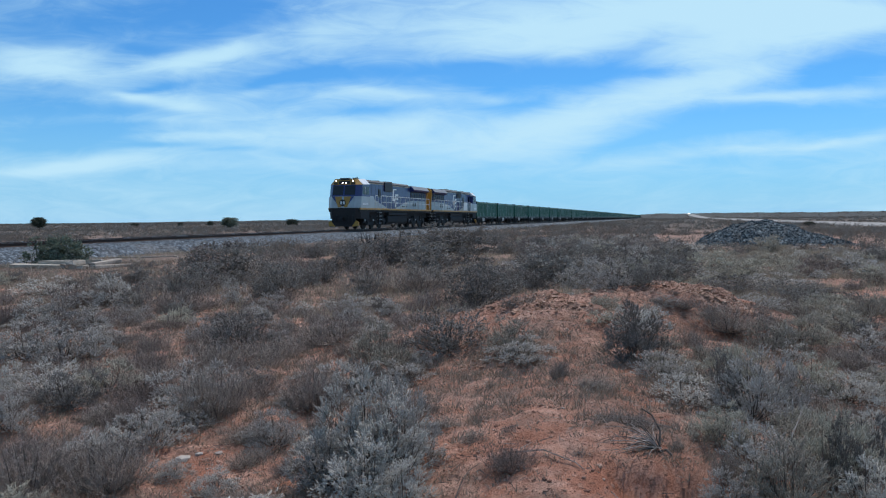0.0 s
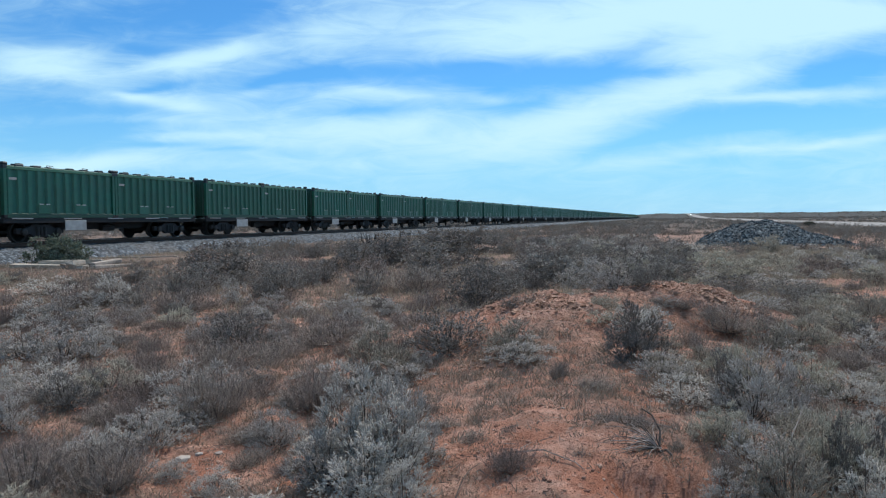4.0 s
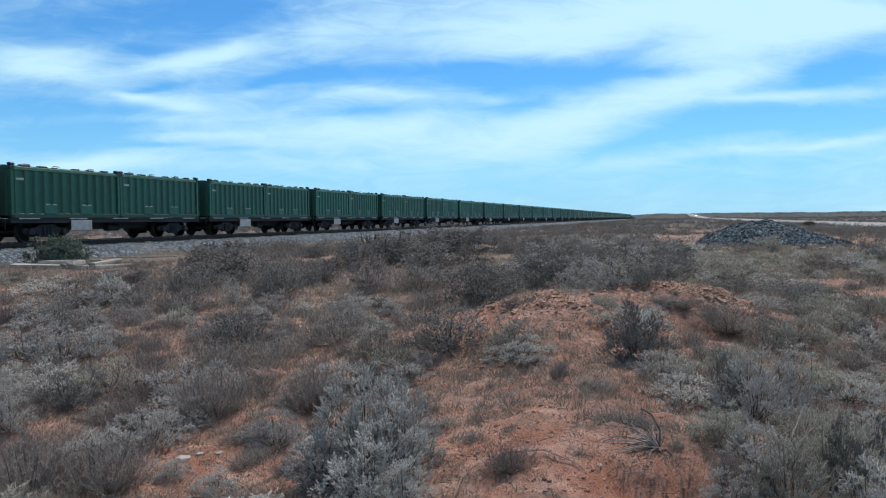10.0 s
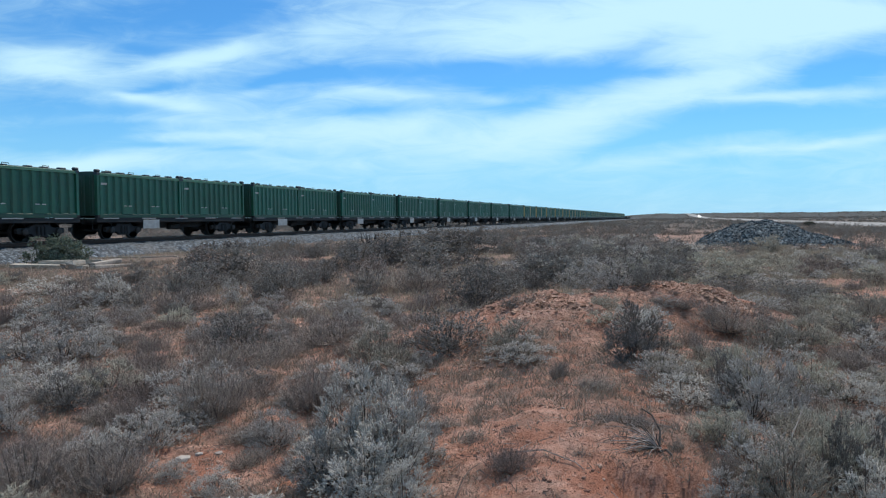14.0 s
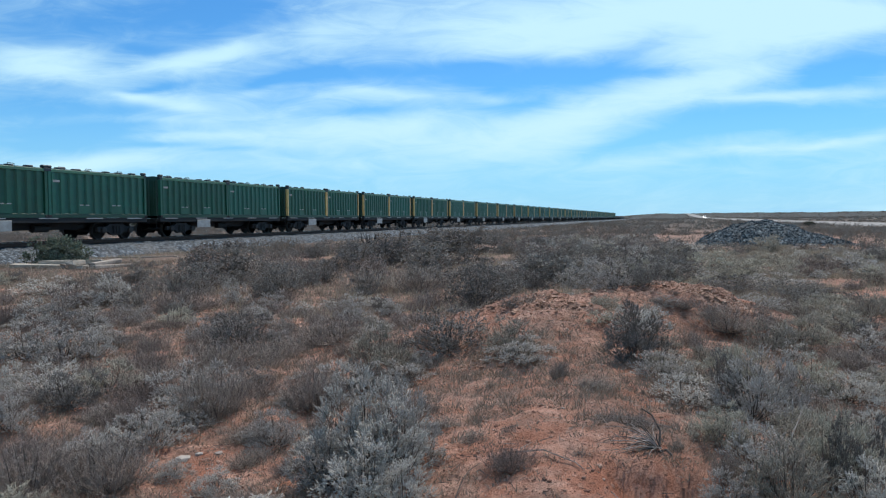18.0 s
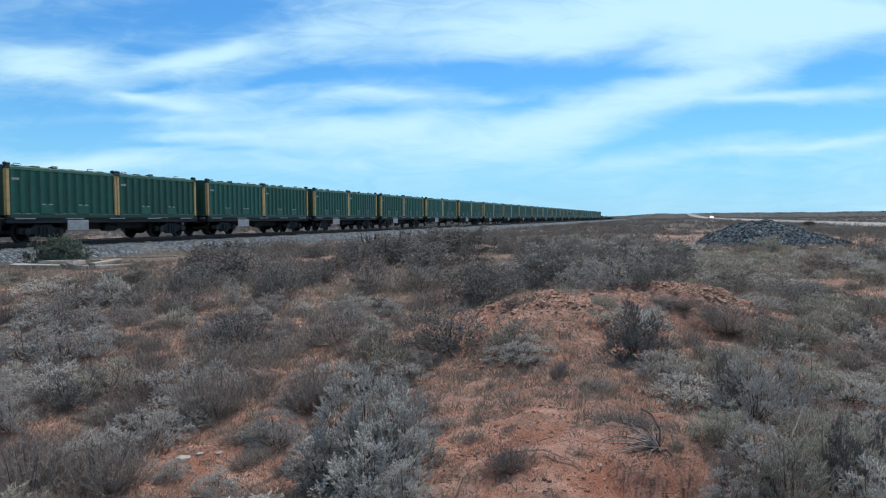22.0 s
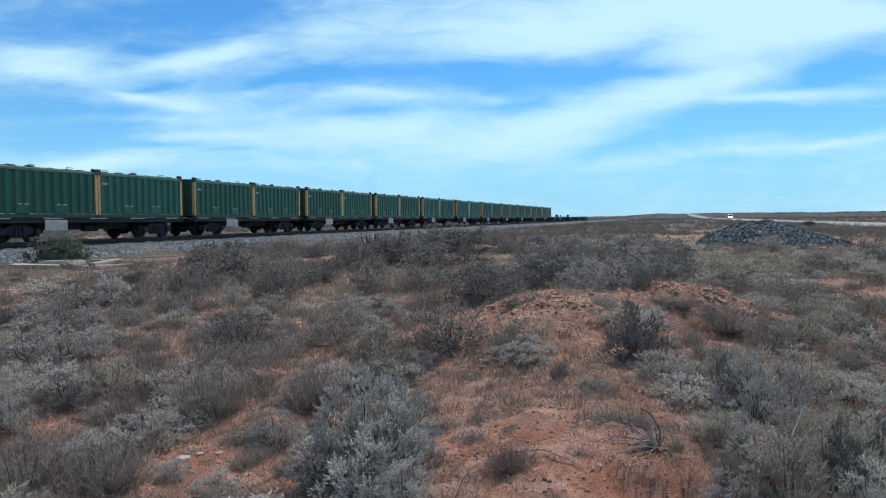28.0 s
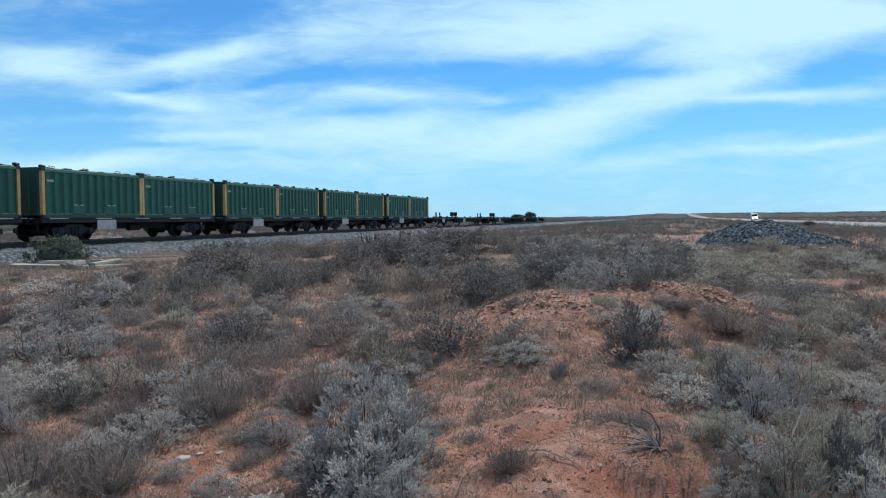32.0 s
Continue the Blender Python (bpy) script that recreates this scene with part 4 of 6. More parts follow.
        emblem = (lambda pts: [(px - 0.75, pz) for px, pz in pts]) if sy > 0 else (lambda pts: [(1.15 - px, pz) for px, pz in pts])
        # plain shapes for the maker's mark
        y0, y1 = sy * 1.012 - 0.006, sy * 1.012 + 0.006
        bm = bmesh.new()
        plate(bm, emblem([(1.75, 2.5), (1.55, 3.45), (1.4, 3.6), (0.6, 3.6), (0.6, 3.5), (1.3, 3.5), (1.38, 2.75), (0.95, 2.75), (0.95, 2.45)]), y0, y1)
        plate(bm, emblem([(1.05, 2.62), (0.9, 3.15), (0.15, 3.15), (0.15, 2.98), (0.75, 2.98), (0.8, 2.8), (0.2, 2.8), (0.2, 2.62)]), y0, y1)
        plate(bm, emblem([(1.05, 1.95), (0.92, 2.40), (0.3, 2.40), (0.3, 2.27), (0.7, 2.27), (0.82, 1.95)]), y0, y1)
        part("painted_emblem", bm, M["loco_white"], lo, "white angular painted emblem")
        bm = bmesh.new()
        for k, w in enumerate((0.34, 0.3)):
            box(bm, -5.1 - k * 0.62, -4.75 - k * 0.62, sy * 1.016 - 0.004, sy * 1.016 + 0.004, 2.1, 2.45)
        part("door_grille", bm, M["grille"], lo)
        bm = bmesh.new()
        for k in range(5):
            box(bm, -1.75 - k * 0.32, -1.55 - k * 0.32, sy * 1.016 - 0.004, sy * 1.016 + 0.004, 2.0, 2.1)
        part("lettering_bar", bm, M["roof_grey"], lo)
        # box behind the cab
        bm = bmesh.new()
        box(bm, 6.4, 7.46, sy * 1.2 - 0.2, sy * 1.2 + 0.2, 1.787, 2.78, 0.02)
        part("equipment_box", bm, M["loco_grey"], lo)
        # handrails
        ys = sy * 1.40
        for x0, x1 in ((4.75, -9.0), (6.1, 5.45)):
            bm = bmesh.new()
            tube(bm, [(x0, ys, 1.79), (x0, ys, 2.8), (x0 - 0.08, ys, 2.86), (x1 + 0.08, ys, 2.86), (x1, ys, 2.8), (x1, ys, 1.79)], 0.026, 6)
            tube(bm, [(x0, ys, 2.32), (x1, ys, 2.32)], 0.02, 6)
            rail = part("handrail", bm, M["handrail"], lo, "pale grey tubular handrail")
            n = max(1, round((x0 - x1) / 1.28))
            for k in range(1, n):
                bm = bmesh.new()
                x = x0 + (x1 - x0) * k / n
                tube(bm, [(x, ys, 1.79), (x, ys, 2.86)], 0.022, 6)
                part("stanchion", bm, M["handrail"], rail)
        ladder(lo, 5.08, sy)
        ladder(lo, -9.25, sy)
        # pipes over the tank
        bm = bmesh.new()
        disc(bm, (2.6, sy * 1.15, 1.33), (-1, 0, 0), [(0, 0.03), (0.04, 0.15), (4.9, 0.15), (4.95, 0.03)], 12)
        part("air_reservoir", bm, M["roof_grey"], lo, "long grey air reservoir")
    bm = bmesh.new()
    box(bm, 2.8, 4.4, -1.46, -1.43, 1.86, 2.78, 0.008)
    part("white_panel", bm, M["loco_white"], lo, "plain white panel on the handrail")
    # cab
    def foot(front, corner, half, inner=1.02):
        return [(7.46, -half), (corner, -half), (front, -inner), (front, inner), (corner, half), (7.46, half)]

    def loft(bm, foot0, z0, foot1, z1):
        lo_v = [bm.verts.new((x, y, z0)) for x, y in foot0]
        hi_v = [bm.verts.new((x, y, z1)) for x, y in foot1]
        n = len(lo_v)
        for i in range(n):
            bm.faces.new((lo_v[i], lo_v[(i + 1) % n], hi_v[(i + 1) % n], hi_v[i]))
        bm.faces.new(lo_v[::-1])
        bm.faces.new(hi_v)
        bmesh.ops.recalc_face_normals(bm, faces=bm.faces)

    bm = bmesh.new()
    loft(bm, foot(9.82, 9.36, 1.46), 1.787, foot(9.70, 9.26, 1.46), 2.74)
    part("cab_base", bm, M["loco_grey"], lo, "pale grey lower cab and nose")
    bm = bmesh.new()
    loft(bm, foot(9.60, 9.16, 1.43), 2.741, foot(9.36, 8.96, 1.43), 3.70)
    cab = part("cab", bm, M["blue"], lo, "deep blue cab")
    bm = bmesh.new()
    prism(bm, [(-1.44, 3.70), (1.44, 3.70), (1.44, 3.76), (0.98, 4.19), (-0.98, 4.19), (-1.44, 3.76)], 7.4, 8.92)
    part("cab_roof", bm, M["loco_white"], lo, "white cab roof with sloping shoulders")
    bm = bmesh.new()
    loft(bm, [(8.92, -1.43), (8.98, -1.43), (9.39, -1.0), (9.39, 1.0), (8.98, 1.43), (8.92, 1.43)], 3.70, [(8.92, -1.0), (8.95, -1.0), (9.30, -0.85), (9.30, 0.85), (8.95, 1.0), (8.92, 1.0)], 4.20)
    brow = part("headlight_brow", bm, M["loco_yellow"], lo, "golden yellow brow with lamps and number boards")
    bm = bmesh.new()
    box(bm, 9.0, 9.36, -0.42, 0.42, 4.08, 4.26, 0.03)
    box(bm, 9.3, 9.40, -0.5, 0.5, 3.76, 4.02, 0.02)
    part("lamp_recess", bm, M["grille"], brow)
    for y, z in ((-0.14, 3.86), (0.16, 3.86), (-0.74, 4.02), (0.74, 4.02)):
        bm = bmesh.new()
        disc(bm, (9.40 if z < 3.9 else 9.31, y, z), (1, 0, 0), [(0, 0.05), (0.035, 0.05), (0.04, 0.02)], 14)
        part("headlight", bm, M["lamp_on"], brow, "lit round headlight")
    for sy in (-1, 1):
        bm = bmesh.new()
        box(bm, 9.34, 9.40, sy * 0.78 - 0.18, sy * 0.78 + 0.18, 3.74, 3.88, 0.01)
        part("number_board", bm, M["grille"], brow)
    slope = (9.36 - 9.60) / (3.70 - 2.741)
    for y0, y1 in ((-0.98, -0.06), (0.06, 0.98)):
        bm = bmesh.new()
        vs = []
        for off in (-0.02, 0.012):
            for y, z in ((y0, 2.86), (y1, 2.86), (y1, 3.62), (y0, 3.62)):
                vs.append(bm.verts.new((9.60 + slope * (z - 2.741) + off, y, z)))
        for f in ((0, 1, 2, 3), (7, 6, 5, 4), (0, 4, 5, 1), (1, 5, 6, 2), (2, 6, 7, 3), (3, 7, 4, 0)):
            bm.faces.new([vs[i] for i in f])
        bmesh.ops.recalc_face_normals(bm, faces=bm.faces)
        part("windscreen", bm, M["window"], cab)
    for sy in (-1, 1):
        for x0, x1 in ((8.5, 8.9), (8.05, 8.42), (7.6, 7.97)):
            bm = bmesh.new()
            box(bm, x0, x1, sy * 1.43 - 0.015, sy * 1.43 + 0.012, 2.92, 3.58)
            part("side_window", bm, M["window"], cab)
        bm = bmesh.new()
        box(bm, 8.44, 8.48, sy * 1.44 - 0.02, sy * 1.44 + 0.02, 2.9, 3.6)
        part("window_post", bm, M["handrail"], cab)
        bm = bmesh.new()
        for k in range(6):
            box(bm, 8.9 - k * 0.2, 9.04 - k * 0.2, sy * 1.462 - 0.003, sy * 1.462 + 0.003, 2.02, 2.2)
        part("lettering_bar", bm, M["loco_white"], lo)
        # blue flash on the nose
        bm = bmesh.new()
        vs = []
        for off in (0.006, 0.012):
            for y, z in ((sy * 1.0, 2.73), (sy * 0.45, 2.73), (sy * 0.3, 1.84)):
                x = 9.82 - 0.12 * (z - 1.787) / 0.953
                vs.append(bm.verts.new((x + off, y, z)))
        for f in ((0, 1, 2), (5, 4, 3), (0, 3, 4, 1), (1, 4, 5, 2), (2, 5, 3, 0)):
            bm.faces.new([vs[i] for i in f])
        bmesh.ops.recalc_face_normals(bm, faces=bm.faces)
        part("nose_flash", bm, M["blue"], lo)
        bm = bmesh.new()
        vs = []
        for off in (0.014, 0.022):
            for y, z in ((sy * 0.72, 2.72), (sy * 0.10, 2.72), (sy * 0.10, 1.84), (sy * 0.42, 1.84)):
                x = 9.82 - 0.12 * (z - 1.787) / 0.953
                vs.append(bm.verts.new((x + off, y, z)))
        for f in ((0, 1, 2, 3), (7, 6, 5, 4), (0, 4, 5, 1), (1, 5, 6, 2), (2, 6, 7, 3), (3, 7, 4, 0)):
            bm.faces.new([vs[i] for i in f])
        bmesh.ops.recalc_face_normals(bm, faces=bm.faces)
        part("nose_stripe", bm, M["loco_yellow"], lo)
        # pilot corners
        bm = bmesh.new()
        prism(bm, [(sy * 0.75, 0.24), (sy * 1.3, 0.30), (sy * 1.32, 0.6), (sy * 1.12, 0.75)], 9.46, 9.72)
        part("pilot_corner", bm, M["loco_yellow"], lo, "yellow pilot corner")
    bm = bmesh.new()
    disc(bm, (9.79, 0, 2.2), (1, 0, 0), [(0, 0.28), (0.03, 0.28), (0.035, 0.02)], 16)
    part("nose_emblem", bm, M["grille"], lo)
    bm = bmesh.new()
    for y in (-0.12, 0.12):
        box(bm, 9.815, 9.835, y - 0.07, y + 0.07, 2.08, 2.32)
    part("emblem_mark", bm, M["loco_white"], lo)
    bm = bmesh.new()
    loft(bm, foot(9.70, 9.28, 1.36), 0.9, foot(9.76, 9.32, 1.40), 1.785)
    part("buffer_beam", bm, M["under"], lo)
    bm = bmesh.new()
    prism(bm, [(-1.2, 0.26), (1.2, 0.26), (1.0, 0.9), (-1.0, 0.9)], 9.45, 9.68)
    part("pilot", bm, M["under"], lo)
    for k, y in enumerate((-0.9, -0.55, 0.55, 0.9)):
        bm = bmesh.new()
        tube(bm, [(9.72, y, 1.2), (9.86, y, 1.15), (9.9, y, 0.8), (9.8, y, 0.55)], 0.03, 6)
        part("air_hose", bm, M["rubber"], lo)
    for sgn in (-1, 1):
        make_coupler(lo, sgn * 9.85, sgn)
    # roof things
    for x in (1.0, 3.0):
        bm = bmesh.new()
        disc(bm, (x, 0, 4.16), (0, 0, 1), [(0, 0.5), (0.09, 0.5), (0.1, 0.45), (0.1, 0.02)], 18)
        part("roof_fan", bm, M["roof_grey"], lo)
    bm = bmesh.new()
    box(bm, -0.9, 0.1, -0.3, 0.3, 4.16, 4.3, 0.03)
    part("exhaust_stack", bm, M["grille"], lo)
    bm = bmesh.new()
    for y in (-0.15, 0, 0.15):
        tube(bm, [(6.7, y, 4.25), (7.05, y, 4.27), (7.2, y, 4.27)], [0.02, 0.03, 0.07], 8)
    box(bm, 6.7, 6.8, -0.2, 0.2, 4.16, 4.25)
    part("horn", bm, M["roof_grey"], lo)
    bm = bmesh.new()
    tube(bm, [(7.9, 0.5, 4.2), (7.9, 0.5, 4.42)], 0.03, 6)
    part("aerial", bm, M["grille"], lo)
    # fuel tank
    bm = bmesh.new()
    prism(bm, [(-1.25, 0.6), (-1.05, 0.34), (1.05, 0.34), (1.25, 0.6), (1.28, 1.0), (1.15, 1.16), (-1.15, 1.16), (-1.28, 1.0)], -2.4, 2.9)
    part("fuel_tank", bm, M["under"], lo, "grimy black fuel tank")
    # plain dark block added to fill the space between underframe and bogies
    bm = bmesh.new()
    box(bm, -9.3, 9.3, -0.95, 0.95, 0.98, 1.47)
    part("centre_sill", bm, M["under"], lo)
    # bogies
    for cx in (5.6, -5.6):
        bm = bmesh.new()
        for sy in (-1, 1):
            y = sy * 1.02
            prism(bm, [(cx - 2.55, 0.62), (cx - 2.5, 0.9), (cx - 1.3, 0.95), (cx - 1.0, 1.15), (cx + 1.0, 1.15), (cx + 1.3, 0.95), (cx + 2.5, 0.9), (cx + 2.55, 0.55), (cx + 1.4, 0.36), (cx + 0.5, 0.36), (cx, 0.45), (cx - 0.5, 0.36), (cx - 1.4, 0.36)], y - 0.1, y + 0.1, "y")
        for dx in (-1.0, 1.0):
            box(bm, cx + dx - 0.25, cx + dx + 0.25, -1.0, 1.0, 0.6, 1.0)
        bogie = part("bogie_frame", bm, M["under"], lo)
        for dx in (-1.8, 0, 1.8):
            make_wheelset(lo, cx + dx, 0.5)
            for sy in (-1, 1):
                bm = bmesh.new()
                box(bm, cx + dx - 0.2, cx + dx + 0.2, sy * 1.12 - 0.1, sy * 1.12 + 0.1, 0.33, 0.72, 0.03)
                disc(bm, (cx + dx, sy * 1.2, 0.52), (0, sy, 0), [(0, 0.15), (0.06, 0.14), (0.07, 0.02)], 12)
                part("axle_box", bm, M["wheel"], bogie)
                bm = bmesh.new()
                box(bm, cx + dx + 0.32, cx + dx + 0.5, sy * 1.13 - 0.02, sy * 1.13 + 0.02, 0.72, 0.8, 0.01)
                part("white_reflector", bm, M["loco_white"], bogie)
        for dx in (-0.9, 0.9):
            for sy in (-1, 1):
                bm = bmesh.new()
                disc(bm, (cx + dx, sy * 1.12, 0.66), (0, 0, 1), [(0, 0.13), (0.5, 0.13)], 12)
                part("spring", bm, M["wheel"], bogie)
                bm = bmesh.new()
                tube(bm, [(cx + dx * 1.4, sy * 1.2, 1.35), (cx + dx * 1.4, sy * 1.2, 0.6)], 0.035, 6)
                part("sand_pipe", bm, M["wheel"], bogie)
    for o in lo.children_recursive:
        if o.name.split(".")[0] == "wheelset":
            o.location.x *= LOCO_STRETCH
        else:
            for v in o.data.vertices:
                if v.co.z > 1.79 and v.co.x < 7.42:          # the hood stands a little taller than the cab
                    v.co.z = 1.79 + (v.co.z - 1.79) * 1.03
                v.co.x *= LOCO_STRETCH
    return lo


LOCO = make_loco()
runs(LOCO, 2.968 + 9.6 / SPEED)
LOCO_2 = copy_thing(LOCO, Matrix.Identity(4))
tagged(LOCO_2, "blue, grey and yellow diesel locomotive, coupled cab backwards")
runs(LOCO_2, 4.758 - 9.6 / SPEED, 0, True)


def make_empty_flat(length, racks):
    """A long low empty flat wagon; some carry upright end racks."""
    w = thing("empty_flat_wagon", "long empty black flat wagon behind the loaded ones", "wagon", "empty wagons of the train")
    half = length / 2 - 0.4
    bm = bmesh.new()
    prism(bm, [(half, 0.98), (half, 0.74), (half - 3, 0.66), (half - 4, 0.42), (-half + 4, 0.42), (-half + 3, 0.66), (-half, 0.74), (-half, 0.98)], -0.45, 0.45, "y")
    part("centre_sill", bm, M["under"], w)
    for sy in (-1, 1):
        bm = bmesh.new()
        box(bm, -half, half, sy * 1.2 - 0.06, sy * 1.2 + 0.06, 0.8, 1.0)
        part("side_sill", bm, M["under"], w)
        for k in range(4):
            bm = bmesh.new()
            x = half - 0.6 - k * (2 * half - 1.2) / 3
            box(bm, x - 0.14, x + 0.14, sy * 1.2 - 0.07, sy * 1.2 + 0.07, 1.0, 1.14, 0.01)
            part("twist_lock", bm, M["white"] if k % 3 == 0 else M["under"], w)
    bm = bmesh.new()
    box(bm, -half, half, -1.14, 1.14, 0.9, 0.97)
    part("deck", bm, M["under"], w)
    bm = bmesh.new()
    box(bm, half - 4.2, half - 3.2, 1.24, 1.27, 0.45, 0.85)
    part("notice_board", bm, M["white"], w, "off-white painted notice board")
    for x in (-half + 2.0, half - 2.0):
        bogie_frame(w, x)
        for dx in (-0.875, 0.875):
            make_wheelset(w, x + dx)
    for x in racks:
        bm = bmesh.new()
        sx = x * half
        for y in (-0.98, 0.98):
            box(bm, sx - 0.07, sx + 0.07, y - 0.07, y + 0.07, 0.97, 1.62)
        box(bm, sx - 0.16, sx + 0.16, 0.78, 1.18, 1.15, 1.62, 0.05)
        box(bm, sx - 0.03, sx + 0.03, -1.0, 1.0, 1.0, 1.06)
        part("end_rack", bm, M["under"], w, "upright dark steel rack")
    for sgn in (-1, 1):
        make_coupler(w, sgn * (half + 0.2), sgn)
    return w


def make_tail():
    q = 4.80 + 52 * PITCH / SPEED + 0.02
    for length, racks in ((9.2, (-0.93,)), (21.0, (0.955, -0.96)), (21.0, (0.955,)), (14.6, ()), (14.6, ())):
        runs(make_empty_flat(length, racks), q + length / 2 / SPEED)
        q += length / SPEED


make_tail()

# ---------------------------------------------------------------- plants
def leaf_mesh(name, quads, mat, solid=None):
    """Loose little faces from an array of shape (n, corners, 3), and rounded bodies of shared corners (corners, quads)."""
    n, k, _ = quads.shape
    co, index, rounded = quads.reshape(-1, 3), np.arange(n * k), 0
    if solid is not None:
        index = np.concatenate([index, (solid[1] + len(co)).ravel()])
        co = np.concatenate([co, solid[0]])
        rounded = len(solid[1])
    me = bpy.data.meshes.new(name)
    me.vertices.add(len(co))
    me.vertices.foreach_set("co", co.astype(np.float32).ravel())
    me.loops.add(len(index))
    me.loops.foreach_set("vertex_index", index.astype(np.int32))
    me.polygons.add(n + rounded)
    me.polygons.foreach_set("loop_start", np.arange(0, len(index), k, dtype=np.int32))
    if rounded:
        me.polygons.foreach_set("use_smooth", [False] * n + [True] * rounded)
    me.materials.append(mat)
    me.update(calc_edges=True)
    return me


def unit(v):
    return v / np.maximum(np.linalg.norm(v, axis=-1, keepdims=True), 1e-6)


def leaves(c, a, rng, length, width, face=None):
    """Diamond leaves at c along a, turned to the direction face; length and width are arrays or numbers."""
    b = unit(np.cross(a, rng.normal(size=a.shape) if face is None else face))
    l = np.broadcast_to(np.asarray(length).reshape(-1, 1), (len(c), 1))
    w = np.broadcast_to(np.asarray(width).reshape(-1, 1), (len(c), 1))
    return np.stack([c - a * l, c + b * w, c + a * l, c - b * w], axis=1)


def fingers(p, d, length, radius, rng, sides=4):
    """Plump leafy shoots: closed tapering bodies from p along d."""
    u = unit(np.cross(d, rng.normal(size=d.shape)))
    v = np.cross(d, u)
    bend = rng.normal(0, 0.10, d.shape) * length
    rings = []
    for g, w in ((0.0, 0.6), (0.5, 1.0), (1.0, 0.35)):
        for k in range(sides):
            a = 6.2832 * k / sides
            r = radius * w * rng.uniform(0.7, 1.3, (len(p), 1))
            rings.append(p + d * length * g + bend * g * g + (u * math.cos(a) + v * math.sin(a)) * r)
    co = np.stack(rings, 1).reshape(-1, 3)
    faces = [(j * sides + k, j * sides + (k + 1) % sides, (j + 1) * sides + (k + 1) % sides, (j + 1) * sides + k) for j in range(2) for k in range(sides)]
    faces.append(tuple(2 * sides + k for k in range(4)))
    f = np.array(faces)[None] + (np.arange(len(p)) * 3 * sides)[:, None, None]
    return co, f.reshape(-1, 4)


def blades(c, a, rng, length, width):
    """Thin three-cornered blades that start at c."""
    b = unit(np.cross(a, rng.normal(size=a.shape)))
    l = np.asarray(length).reshape(-1, 1)
    return np.stack([c - b * width, c + b * width, c + a * l], axis=1)


def twiggy(seed, level):
    """A dry shrub one metre high and wide: fine stems fan from the root and fork into upright twigs."""
    rng = np.random.default_rng(seed)
    n, forks = ((420, 14), (250, 10))[level]
    thick = (1.0, 1.5)[level]
    phi = np.arange(n) * 2.39996 + rng.uniform(-0.5, 0.5, n)
    lean = np.sqrt(rng.uniform(0, 1, n)) * 1.38
    lobe = 1 + 0.16 * np.sin(2 * phi + rng.uniform(0, 6)) + 0.10 * np.sin(5 * phi + rng.uniform(0, 6))
    reach = rng.uniform(0.38, 1.06, n) * lobe
    tip = np.stack([np.sin(lean) * np.cos(phi) * 0.56, np.sin(lean) * np.sin(phi) * 0.56, 0.08 + np.cos(lean) * 0.82], 1) * reach[:, None]
    root = tip * np.array([0.30, 0.30, 0.0]) + rng.normal(0, 0.04, tip.shape) * np.array([1, 1, 0])
    knee = root * 0.5 + tip * 0.5 + np.array([0, 0, -0.04]) + tip * np.array([0.15, 0.15, 0]) + rng.normal(0, 0.02, tip.shape)
    tris = [blades(root, unit(knee - root), rng, np.linalg.norm(knee - root, axis=1) * 1.1, 0.0042 * thick), blades(knee, unit(tip - knee), rng, np.linalg.norm(tip - knee, axis=1), 0.0028 * thick)]
    for k in range(forks):
        g = rng.uniform(0.1, 1.0, (n, 1))
        c = knee + (tip - knee) * g
        d = unit(unit(tip - knee) * 0.6 + rng.normal(0, 0.62, tip.shape) + np.array([0, 0, 0.55]))
        tris.append(blades(c, d, rng, rng.uniform(0.06, 0.19, n), 0.0021 * thick))
    return leaf_mesh("foliage", np.concatenate(tris), M["brown_twig_leaf"])


